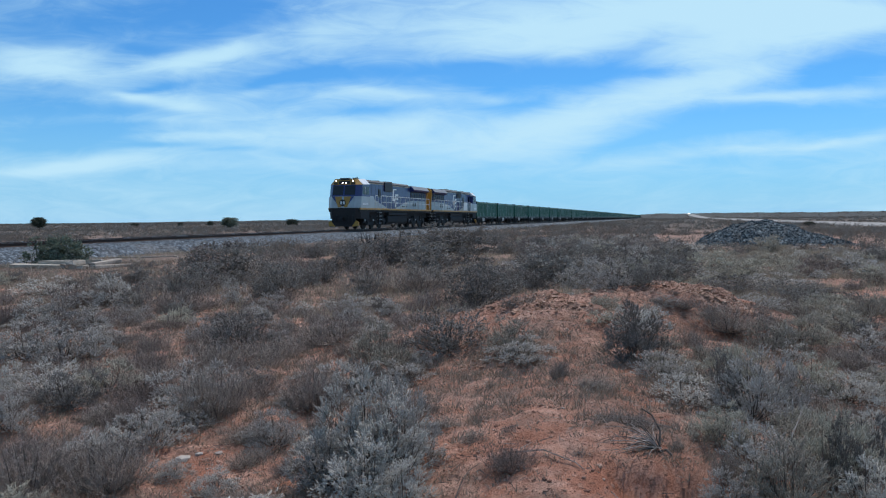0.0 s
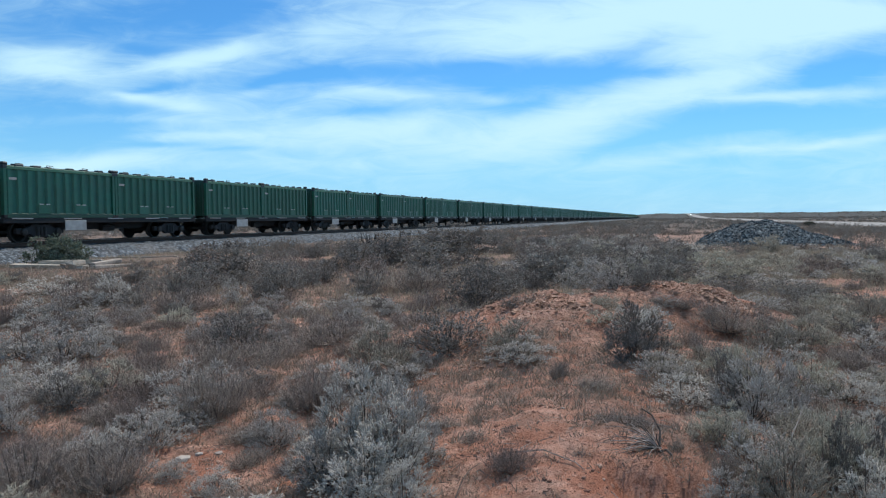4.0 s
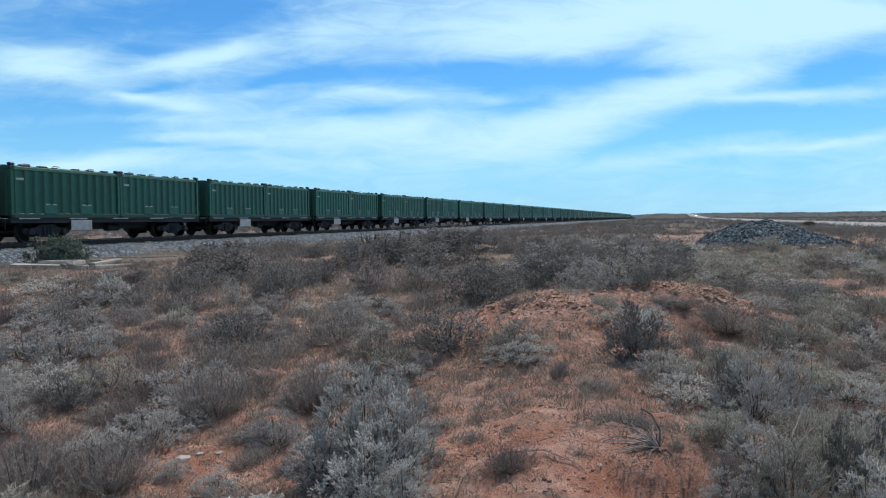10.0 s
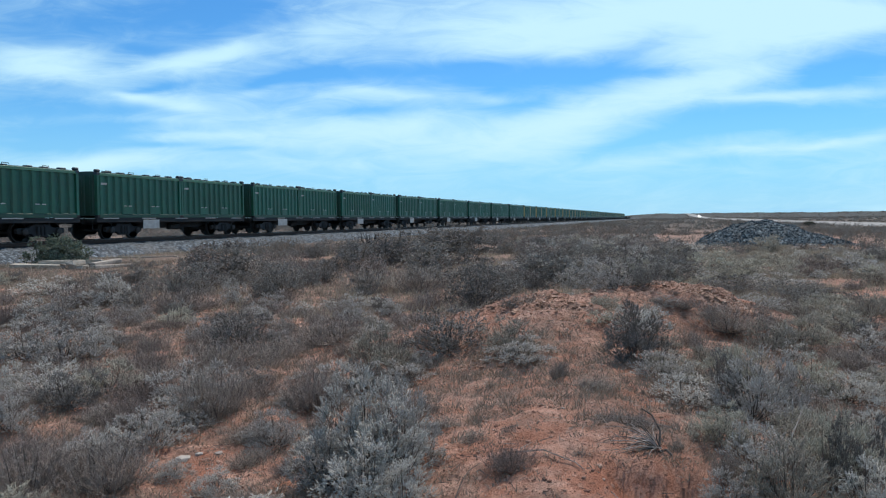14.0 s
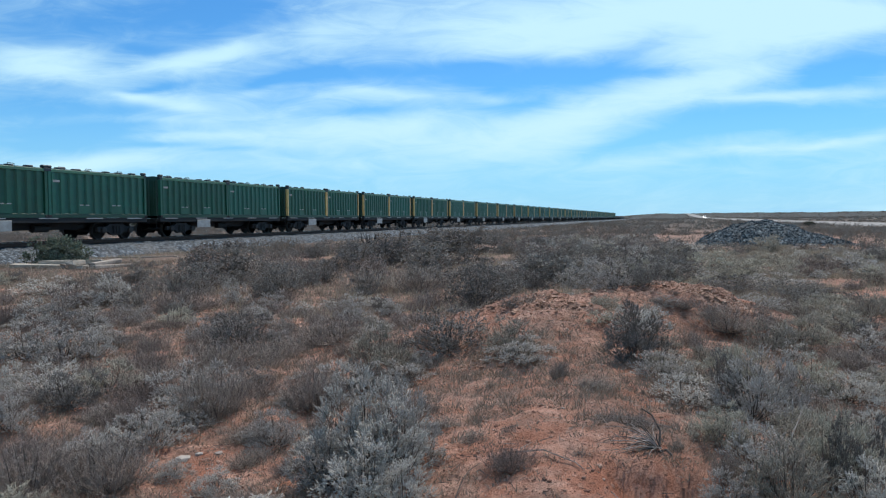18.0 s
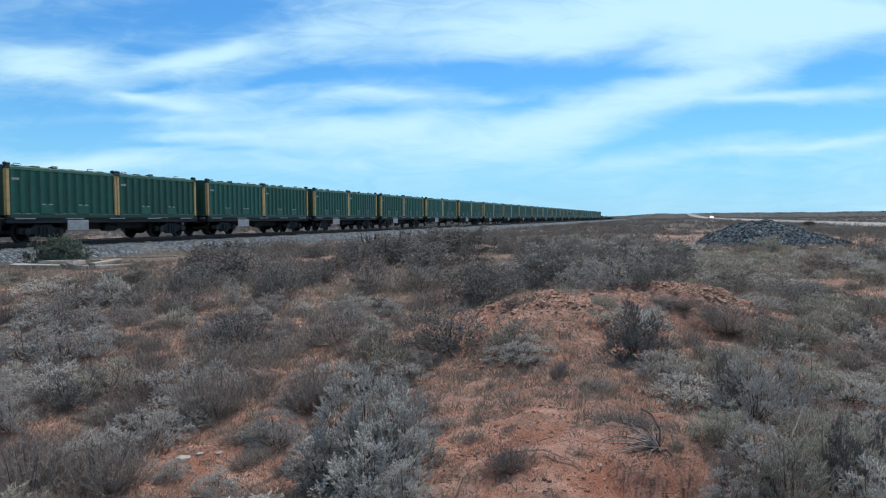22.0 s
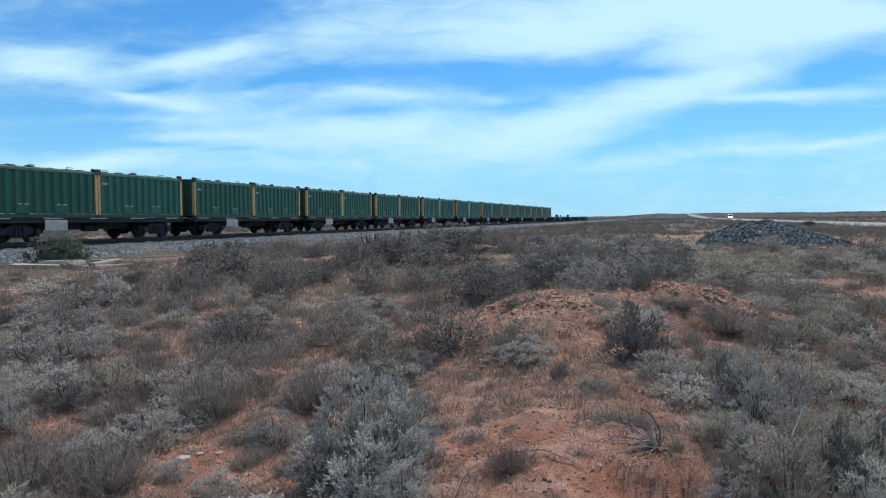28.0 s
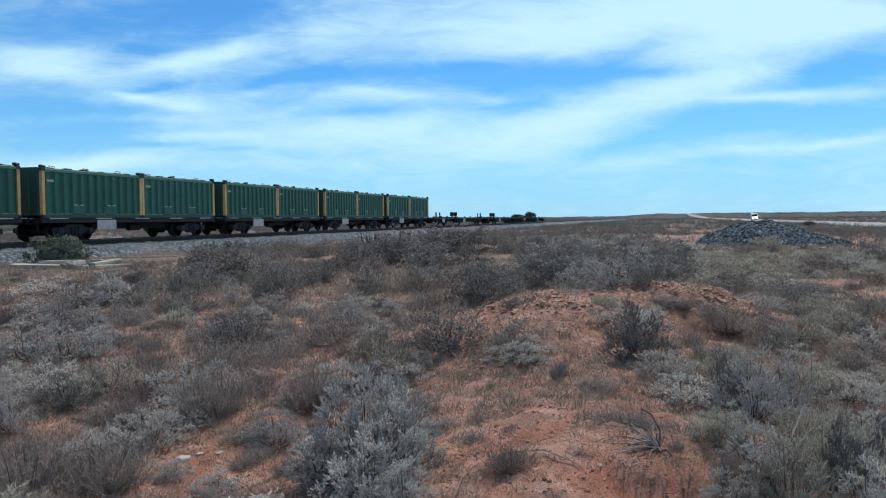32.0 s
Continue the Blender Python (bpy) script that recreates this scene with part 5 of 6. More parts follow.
def shrub_meshes(seed, kind, level=0):
    """Stems and foliage of a shrub one metre high and one wide. The crown is a heap of leafy clumps with gaps; each clump is a
    bunch of short plump shoots set round with small leaves. Level 0 stands close to the eye, 2 far off."""
    rng = np.random.default_rng(seed)
    n_clump, n_shoot, n_leaf, l_len, l_wid, up, finger = {
        "blue": (44, 26, 8, 0.0200, 0.0092, 0.75, 0.0064), "brown": (44, 26, 8, 0.0205, 0.0070, 0.9, 0.005), "grey": (44, 26, 8, 0.0205, 0.0088, 0.7, 0.0060),
        "olive": (42, 26, 8, 0.023, 0.0072, 1.2, 0.0048), "green": (40, 26, 10, 0.025, 0.0120, 0.5, 0.0064)}[kind]
    if level:
        cut, grow = ((0, 1), (0.62, 1.5), (0.55, 2.7))[level]
        n_shoot, n_leaf = max(3, int(n_shoot * cut)), (8, 7, 6)[level]
        l_len, l_wid, finger = l_len * (grow * 0.5 + 0.5), l_wid * grow, finger * (grow * 0.6 + 0.4)
    phi = np.arange(n_clump) * 2.39996 + rng.uniform(-0.5, 0.5, n_clump)
    lean = ((np.arange(n_clump) + 0.4) / n_clump) ** 0.58 * 1.62
    lobe = 1 + 0.13 * np.sin(2 * phi + rng.uniform(0, 6)) + 0.09 * np.sin(3 * phi + rng.uniform(0, 6))
    reach = np.where(np.arange(n_clump) % 3 == 0, rng.uniform(0.35, 0.65, n_clump), rng.uniform(0.75, 1.02, n_clump)) * lobe
    ends = np.stack([np.sin(lean) * np.cos(phi) * 0.50, np.sin(lean) * np.sin(phi) * 0.50, 0.12 + np.cos(lean) * 0.74], 1) * reach[:, None]
    sb = bmesh.new()
    for e in ends:
        b = rng.normal(0, 0.025, 3) * np.array([1, 1, 0]) + np.array([0, 0, -0.04])
        m = b * 0.45 + e * 0.55 + np.array([e[0], e[1], -0.05]) * 0.22 + rng.normal(0, 0.015, 3)
        tube(sb, [b, m, e], [0.0065, 0.0045, 0.002], 4, False)
    C = np.repeat(ends, n_shoot, 0)
    size = np.repeat(rng.uniform(0.078, 0.145, n_clump), n_shoot)[:, None]
    ball = unit(rng.normal(size=C.shape)) * rng.uniform(0, 1, (len(C), 1)) ** 0.45
    P = C + ball * size * np.array([1, 1, 0.9])
    out = unit(P * np.array([1.0, 1.0, 0.3]) + 1e-4)
    D = unit(ball * 0.8 + out * 0.45 + rng.normal(0, 0.28, C.shape) + np.array([0, 0, up]))
    Ln = rng.uniform(0.035, 0.085, (len(P), 1)) * (1.5 if kind in ("olive", "brown") else 1.0)
    quads = []
    side = unit(P * np.array([1.0, 1.0, 0.8]) - np.array([0, 0, 0.12])) + np.array([0, 0, 0.25])
    spread = {"blue": 0.8, "brown": 0.5, "grey": 0.75, "olive": 0.45, "green": 0.8}[kind]
    for k in range(n_leaf):
        g = (k + rng.uniform(0, 1, (len(P), 1))) / n_leaf
        c = P + D * Ln * g * 1.1 + rng.normal(0, 0.0085, P.shape) * (1.2 - 0.6 * g)
        a = unit(D * 0.7 + rng.normal(0, spread, P.shape))
        sz = rng.uniform(0.6, 1.25, len(P)) * (1.1 - 0.3 * g[:, 0])
        quads.append(leaves(c, a, rng, sz * l_len * 0.62, sz * l_wid * 0.62, side + rng.normal(0, (0.6, 0.7, 1.3)[level], P.shape)))
    q = np.concatenate(quads)
    q = q[q[:, :, 2].min(axis=1) > -0.03]
    for p, d, l, c in zip(P[::3], D[::3], Ln[::3, 0], C[::3]):
        n = np.cross(d, (0.3, 0.5, 0.8)) * 0.002
        sb.faces.new([sb.verts.new(v) for v in (c * 0.7 - n, c * 0.7 + n, p)])
    body = None
    if level < 2:
        body = fingers(P, D, Ln, finger * rng.uniform(0.7, 1.3, (len(P), 1)), rng)
    me = bpy.data.meshes.new("stem")
    sb.to_mesh(me)
    sb.free()
    me.materials.append(M["twig"])
    return me, leaf_mesh("foliage", q, M[{"blue": "blue_grey_leaf", "brown": "brown_twig_leaf", "grey": "grey_leaf", "olive": "olive_leaf", "green": "green_leaf"}[kind]], body)


def shrub_parts(seed, kind, level):
    stems, foliage = shrub_meshes(seed, kind, level)
    if kind == "brown" and level < 2:
        foliage = twiggy(seed, level)
    return [("stem", stems), ("foliage", foliage)]


SHRUBS = {(k, level): [shrub_parts(100 * j + i + 20 * level, k, level) for i in range(n)] for level in range(3) for j, (k, n) in enumerate((("blue", 6), ("brown", 5), ("olive", 4), ("green", 2), ("grey", 5)))}
SHRUB_TEXT = {"grey": ("saltbush", "dark grey-green dense saltbush on red earth"), "blue": ("bluebush", "silvery grey-green rounded bluebush on red earth"), "brown": ("dry_shrub", "dark brown-grey twiggy dry shrub on red earth"),
              "olive": ("olive_bush", "olive-yellow upright saltbush on red earth"), "green": ("green_shrub", "dull green dense low shrub")}


def add_shrub(kind, x, y, h, w, rng, sink=0.02):
    name, label = SHRUB_TEXT[kind]
    meshes = rng.choice(SHRUBS[(kind, 0 if 0 < y < 6.6 and abs(x) < 4.5 else 1 if 0 < y < 16.5 else 2)])
    ob = thing(name, label, "shrub", "desert shrubs")
    ob.location = (x, y, ground_z(x, y) - sink)
    ob.rotation_euler = (0, 0, rng.uniform(0, 6.28))
    ob.scale = (w, w * rng.uniform(0.85, 1.1), h)
    for n, me in meshes:
        o = new(n, me)
        o.parent = ob
        o["kind"] = "stuff"
    return ob


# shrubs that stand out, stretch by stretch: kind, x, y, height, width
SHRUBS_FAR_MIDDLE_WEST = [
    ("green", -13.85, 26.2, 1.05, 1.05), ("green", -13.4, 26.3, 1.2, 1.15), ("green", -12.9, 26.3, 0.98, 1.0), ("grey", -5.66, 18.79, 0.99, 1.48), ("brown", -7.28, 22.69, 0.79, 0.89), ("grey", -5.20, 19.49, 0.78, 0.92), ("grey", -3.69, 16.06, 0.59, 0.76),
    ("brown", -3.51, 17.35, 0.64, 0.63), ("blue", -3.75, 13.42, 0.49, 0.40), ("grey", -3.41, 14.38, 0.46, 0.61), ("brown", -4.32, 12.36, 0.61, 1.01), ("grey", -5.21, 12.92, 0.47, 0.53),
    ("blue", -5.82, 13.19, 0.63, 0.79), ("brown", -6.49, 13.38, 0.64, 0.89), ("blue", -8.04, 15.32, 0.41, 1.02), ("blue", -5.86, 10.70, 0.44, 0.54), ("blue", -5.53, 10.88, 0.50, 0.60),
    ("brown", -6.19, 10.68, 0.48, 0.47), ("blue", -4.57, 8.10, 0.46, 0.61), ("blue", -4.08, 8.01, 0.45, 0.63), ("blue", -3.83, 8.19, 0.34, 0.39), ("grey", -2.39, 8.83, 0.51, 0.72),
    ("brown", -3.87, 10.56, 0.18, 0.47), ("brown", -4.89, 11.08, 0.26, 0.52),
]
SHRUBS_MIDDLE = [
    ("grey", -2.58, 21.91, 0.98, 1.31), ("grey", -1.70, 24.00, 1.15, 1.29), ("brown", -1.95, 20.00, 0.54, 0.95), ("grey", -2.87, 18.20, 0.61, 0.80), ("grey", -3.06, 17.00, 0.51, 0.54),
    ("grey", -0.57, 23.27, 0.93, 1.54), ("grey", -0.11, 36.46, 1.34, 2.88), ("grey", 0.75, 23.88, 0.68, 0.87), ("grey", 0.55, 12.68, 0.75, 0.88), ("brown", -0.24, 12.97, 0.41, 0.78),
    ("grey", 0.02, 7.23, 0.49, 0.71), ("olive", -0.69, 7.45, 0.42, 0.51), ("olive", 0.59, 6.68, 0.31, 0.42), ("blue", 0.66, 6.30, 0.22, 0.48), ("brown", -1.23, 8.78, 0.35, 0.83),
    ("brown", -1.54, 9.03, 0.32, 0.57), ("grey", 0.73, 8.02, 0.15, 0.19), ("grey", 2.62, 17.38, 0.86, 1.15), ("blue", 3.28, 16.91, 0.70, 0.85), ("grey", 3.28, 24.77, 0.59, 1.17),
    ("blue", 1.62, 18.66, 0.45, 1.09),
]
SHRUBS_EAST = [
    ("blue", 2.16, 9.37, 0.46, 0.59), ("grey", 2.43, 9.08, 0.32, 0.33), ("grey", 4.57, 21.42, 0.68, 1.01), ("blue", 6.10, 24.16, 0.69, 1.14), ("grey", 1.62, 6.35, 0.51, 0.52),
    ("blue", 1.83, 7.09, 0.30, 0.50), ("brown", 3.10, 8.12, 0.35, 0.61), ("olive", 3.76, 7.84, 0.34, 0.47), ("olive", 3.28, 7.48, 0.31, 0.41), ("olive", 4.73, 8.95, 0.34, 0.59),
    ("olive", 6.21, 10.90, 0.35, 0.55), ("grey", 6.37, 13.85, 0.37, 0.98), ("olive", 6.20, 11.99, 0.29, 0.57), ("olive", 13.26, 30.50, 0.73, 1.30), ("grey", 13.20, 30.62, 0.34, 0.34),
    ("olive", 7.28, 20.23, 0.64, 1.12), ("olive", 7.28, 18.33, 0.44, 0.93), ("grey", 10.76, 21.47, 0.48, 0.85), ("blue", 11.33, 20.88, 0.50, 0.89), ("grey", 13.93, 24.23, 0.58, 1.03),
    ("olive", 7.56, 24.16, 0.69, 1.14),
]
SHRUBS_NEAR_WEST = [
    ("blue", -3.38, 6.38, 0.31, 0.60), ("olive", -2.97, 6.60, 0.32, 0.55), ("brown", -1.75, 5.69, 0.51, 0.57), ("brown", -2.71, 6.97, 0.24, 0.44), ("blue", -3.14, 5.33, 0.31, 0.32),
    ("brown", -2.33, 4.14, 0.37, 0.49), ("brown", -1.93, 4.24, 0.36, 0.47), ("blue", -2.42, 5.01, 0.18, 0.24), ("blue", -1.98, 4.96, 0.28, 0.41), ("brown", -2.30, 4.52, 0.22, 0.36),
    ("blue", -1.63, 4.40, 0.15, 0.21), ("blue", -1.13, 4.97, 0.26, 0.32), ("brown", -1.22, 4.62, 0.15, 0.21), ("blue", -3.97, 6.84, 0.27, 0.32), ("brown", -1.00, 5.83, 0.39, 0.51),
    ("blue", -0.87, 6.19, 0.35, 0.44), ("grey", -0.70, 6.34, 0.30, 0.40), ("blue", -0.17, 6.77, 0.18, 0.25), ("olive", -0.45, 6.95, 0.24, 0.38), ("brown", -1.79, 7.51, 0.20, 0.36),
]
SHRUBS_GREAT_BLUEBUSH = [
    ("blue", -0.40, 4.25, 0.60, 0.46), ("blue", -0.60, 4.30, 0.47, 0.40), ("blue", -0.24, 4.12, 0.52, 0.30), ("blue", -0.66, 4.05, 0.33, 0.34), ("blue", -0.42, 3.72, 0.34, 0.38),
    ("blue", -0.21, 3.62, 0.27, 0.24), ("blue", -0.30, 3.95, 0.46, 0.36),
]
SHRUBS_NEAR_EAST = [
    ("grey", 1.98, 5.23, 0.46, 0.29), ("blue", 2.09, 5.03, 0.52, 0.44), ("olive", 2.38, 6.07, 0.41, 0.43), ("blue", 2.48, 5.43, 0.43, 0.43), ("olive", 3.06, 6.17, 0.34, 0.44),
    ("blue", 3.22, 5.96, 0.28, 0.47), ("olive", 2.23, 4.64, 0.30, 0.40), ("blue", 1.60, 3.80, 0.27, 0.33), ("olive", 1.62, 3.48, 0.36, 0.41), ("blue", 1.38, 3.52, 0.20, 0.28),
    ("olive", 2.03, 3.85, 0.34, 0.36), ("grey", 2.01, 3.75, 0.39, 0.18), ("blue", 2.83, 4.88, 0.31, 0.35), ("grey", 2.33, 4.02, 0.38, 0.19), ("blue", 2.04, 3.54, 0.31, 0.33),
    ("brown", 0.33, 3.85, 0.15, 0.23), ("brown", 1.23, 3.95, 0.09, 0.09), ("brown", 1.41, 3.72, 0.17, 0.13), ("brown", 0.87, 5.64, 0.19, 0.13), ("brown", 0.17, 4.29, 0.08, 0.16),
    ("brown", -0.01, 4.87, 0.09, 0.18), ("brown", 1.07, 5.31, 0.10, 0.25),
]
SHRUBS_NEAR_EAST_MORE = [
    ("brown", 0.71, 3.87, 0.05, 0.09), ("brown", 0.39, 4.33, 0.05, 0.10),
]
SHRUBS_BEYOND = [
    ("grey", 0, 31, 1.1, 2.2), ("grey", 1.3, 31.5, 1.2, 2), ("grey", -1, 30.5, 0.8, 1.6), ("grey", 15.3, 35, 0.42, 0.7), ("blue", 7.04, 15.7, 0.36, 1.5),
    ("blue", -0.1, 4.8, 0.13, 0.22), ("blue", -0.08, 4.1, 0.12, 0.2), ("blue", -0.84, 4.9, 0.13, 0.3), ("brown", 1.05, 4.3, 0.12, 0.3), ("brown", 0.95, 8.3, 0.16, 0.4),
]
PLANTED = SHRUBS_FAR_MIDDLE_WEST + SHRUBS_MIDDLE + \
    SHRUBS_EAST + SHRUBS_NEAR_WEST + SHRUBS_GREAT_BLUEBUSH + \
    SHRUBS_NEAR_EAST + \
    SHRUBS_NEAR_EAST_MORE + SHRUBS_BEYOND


def track_side(x, y):
    """Distance from the middle of the track, positive on the eye's side."""
    return PERP - (x * SIDE.x + y * SIDE.y)


TAKEN = [(x, y, w) for _, x, y, _, w in PLANTED]


def free_spot(x, y, gap=0.42):
    return not any(math.hypot(x - a, y - b) < gap * c + 0.08 for a, b, c in TAKEN)


def scatter_shrubs():
    """Middle-sized shrubs between the planted ones, thin west of the mound and thicker towards the line."""
    rng = random.Random(5)
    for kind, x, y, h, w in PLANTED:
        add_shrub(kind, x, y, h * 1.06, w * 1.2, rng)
    done = 0
    while done < 340:
        y = 6.0 + 34 * rng.random() ** 0.75
        x = y * rng.uniform(-0.66, 0.66)
        if track_side(x, y) < (9.5 if x < -5 else 5.5) or (-0.2 < x < 4.4 and y < 11.5) or rng.random() < 1.2 * bare(x, y):
            continue
        if y > 12 and rng.random() > 0.45 + 2.5 * noise.noise((x * 0.30, y * 0.22, 61.0)):
            continue                # they grow in stands, with open ground between
        if (x < 0 and y < 15 and rng.random() < 0.3) or not free_spot(x, y):
            continue
        # far off, darker grey replaces most blue to make up for missing self-shade
        kind = rng.choices(("blue", "brown", "olive", "grey"), ((3, 4.5, 0.6, 3) if y < 14 else (0.4, 3.5, 0.3, 5)) if x < 4 else (1.5, 1, 5, 2.5))[0]
        h = rng.uniform(0.18, 0.38) if y < 14 else rng.uniform(0.3, 0.8)
        if x < -6 and y > 13:
            h = min(h, rng.uniform(0.22, 0.45))
        w = h * rng.uniform(1.3, 2.0)
        if x > 0.33 * y and y > 14:
            h *= 0.6
            if y > 24 and 0.34 * y < x < 0.56 * y:
                h, w = min(h, 0.22), min(w, 0.6)
        add_shrub(kind, x, y, h, w, rng)
        TAKEN.append((x, y, w))
        done += 1


def fill_near():
    """Low twiggy tufts that close the gaps close to the eye."""
    rng = random.Random(77)
    done = 0
    while done < 330:
        y = 3.3 + 10 * rng.random() ** 0.9
        x = y * rng.uniform(-0.64, 0.64)
        if rng.random() < 1.2 * bare(x, y) + 0.05 or (-0.15 < x < 1.5 and y < 9) or math.hypot(x + 1.6, y - 4.55) < 0.45 or not free_spot(x, y, 0.3):
            continue
        h = rng.uniform(0.09, 0.24)
        add_shrub(rng.choices(("blue", "brown", "olive"), (3, 9, 0.5) if x < 0 else (3, 4, 4))[0], x, y, h, h * rng.uniform(1.7, 2.6), rng)
        done += 1


def fill_right():
    """Rounded tussocks and saltbush between the mound and the stone heap."""
    rng = random.Random(97)
    done = 0
    while done < 190:
        y = 10.5 + 30 * rng.random() ** 0.9
        x = y * rng.uniform(0.10, 0.68)
        if track_side(x, y) < 6 or rng.random() < 1.1 * bare(x, y) or (x < 5.0 and y < 12) or (12.5 < x < 22 and y > 36):
            continue
        if x < 0.33 * y and y > 15:
            h, kind = rng.uniform(0.4, 0.75), rng.choice(("grey", "blue", "grey", "brown"))
        else:
            h, kind = rng.uniform(0.2, 0.42) * (0.8 if y > 24 else 1), rng.choice(("olive", "olive", "grey", "blue", "brown"))
        add_shrub(kind, x, y, h, h * rng.uniform(1.4, 2.2), rng)
        done += 1


def fill_around():
    """The same scrub goes on beside and behind the eye."""
    rng = random.Random(99)
    done = 0
    while done < 90:
        d, a = 2.6 + 32 * rng.random() ** 0.8, rng.uniform(0, 6.2832)
        x, y = d * math.sin(a), d * math.cos(a)
        if (y > 0 and abs(x) < 0.68 * y + 0.5) or track_side(x, y) < 6:
            continue
        h = rng.uniform(0.2, 0.6)
        add_shrub(rng.choices(("blue", "brown", "olive", "grey"), (4, 4, 1.5, 2))[0], x, y, h, h * rng.uniform(1.3, 2.0), rng)
        done += 1


scatter_shrubs()
fill_near()
fill_right()
fill_around()


def make_grass():
    """Dry tufts between the shrubs, thinner on the bare earth."""
    rng = np.random.default_rng(8)
    spots, sizes = [], []
    pick = random.Random(9)
    while len(spots) < 24000:
        y = 2.7 + 25 * pick.random() ** 1.7
        x = y * pick.uniform(-0.68, 0.68)
        if track_side(x, y) < 4.0 or pick.random() < bare(x, y) * 0.94:
            continue
        spots.append((x, y, ground_z(x, y) - 0.01))
        sizes.append(pick.uniform(0.04, 0.13) * (0.75 + 0.04 * y) * (1 - 0.5 * min(1, 1.5 * bare(x, y))))
    for k in range(7000):
        d, a = 0.6 + 22 * pick.random() ** 0.8, pick.uniform(0, 6.2832)
        x, y = d * math.sin(a), d * math.cos(a)
        if (y <= 2.7 or abs(x) > 0.66 * y) and track_side(x, y) > 4:
            spots.append((x, y, ground_z(x, y) - 0.01))
            sizes.append(pick.uniform(0.05, 0.16))
    P, S = np.array(spots), np.array(sizes)
    tris = []
    for k in range(11):
        a = unit(np.stack([rng.normal(0, 0.75, len(P)), rng.normal(0, 0.75, len(P)), np.ones(len(P))], 1))
        c = P + rng.normal(0, 0.022, P.shape) * np.array([1, 1, 0]) * (1 + np.abs(P[:, 1:2]) * 0.08)
        tris.append(blades(c, a, rng, S * rng.uniform(0.5, 1.2, len(P)), 0.0022 * (1 + np.abs(P[:, 1:2]) * 0.10)))
    ob = new("dry_grass", leaf_mesh("dry_grass", np.concatenate(tris), M["straw"]))
    tagged(ob, "fine dry grey-brown grass tufts on the earth", "grass", kind="stuff")
    tris = []
    # taller pale grass farther off
    spots, sizes = [], []
    while len(spots) < 6500:
        y = 11 + 27 * pick.random() ** 0.8
        x = y * (pick.uniform(-0.7, 0.7) if len(spots) % 5 < 3 else pick.uniform(0.25, 0.7))
        if track_side(x, y) < 2.8 or (x < -2 and track_side(x, y) > 4.5 and pick.random() < 0.65) or pick.random() < bare(x, y) * 1.35 or (x > 0.22 * y and pick.random() < 0.45) or (12.5 < x < 22 and y > 36):
            continue
        spots.append((x, y, ground_z(x, y) - 0.01))
        sizes.append(pick.uniform(0.09, 0.24))
    P, S = np.array(spots), np.array(sizes)
    for k in range(12):
        a = unit(np.stack([rng.normal(0, 0.5, len(P)), rng.normal(0, 0.5, len(P)), np.ones(len(P))], 1))
        c = P + rng.normal(0, 0.09, P.shape) * np.array([1, 1, 0])
        tris.append(blades(c, a, rng, S * rng.uniform(0.5, 1.2, len(P)), 0.009))
    ob = new("pale_grass", leaf_mesh("pale_grass", np.concatenate(tris), M["pale_straw"]))
    tagged(ob, "taller pale tan grass tufts towards the line", "grass", kind="stuff")


make_grass()


def make_far_scrub():
    """Low scrub out to the skyline, on both sides of the line."""
    rng = np.random.default_rng(12)
    pick = random.Random(13)
    for name, mat, share in (("grey_scrub", "far_grey_leaf", 0.5), ("brown_scrub", "far_brown_leaf", 0.5)):
        quads = []
        for y0, y1, count, n, size in ((30, 75, 850, 260, 0.075), (75, 200, 2600, 56, 0.15), (200, 700, 4600, 16, 0.42), (700, 2200, 3600, 10, 1.1)):
            made = 0
            while made < count:
                y = math.sqrt(pick.uniform(y0 * y0, y1 * y1))
                x = y * pick.uniform(-0.72, 0.72)
                if made % 4 == 0 and y1 <= 200:
                    a = pick.uniform(0.65, 5.63)
                    x, y = y * math.sin(a), y * math.cos(a)
                side = track_side(x, y)
                road = x - 0.299 * y
                if -5 < side < 5.2 or 26 < road < 46 or (12.5 < x < 22 and 36.5 < y < 44) or pick.random() < 0.5 + 2.2 * noise.noise((x * 0.09, y * 0.09, 31.0)):
                    continue
                made += 1
                h = pick.uniform(0.25, 0.8) * (1 if y < 200 else 1.25)
                w = h * pick.uniform(0.7, 1.3) * (1 + abs(y) * 0.0015)
                d = unit(rng.normal(size=(n, 3)))
                d[:, 2] = np.abs(d[:, 2])
                c = np.array([x, y, ground_z(x, y) - 0.03]) + d * np.array([w, w, h]) * rng.uniform(0.3, 1, (n, 1))
                a = unit(d + rng.normal(0, 0.5, (n, 3)))
                quads.append(leaves(c, a, rng, rng.uniform(0.6, 1.2, n) * size * 0.6, rng.uniform(0.6, 1.2, n) * size * 0.3, d + rng.normal(0, 0.4, (n, 3)) + np.array([0, 0, 0.4])))
        ob = new(name, leaf_mesh(name, np.concatenate(quads), M[mat]))
        tagged(ob, "low desert scrub spread over the plain", "scrub", kind="stuff")


make_far_scrub()


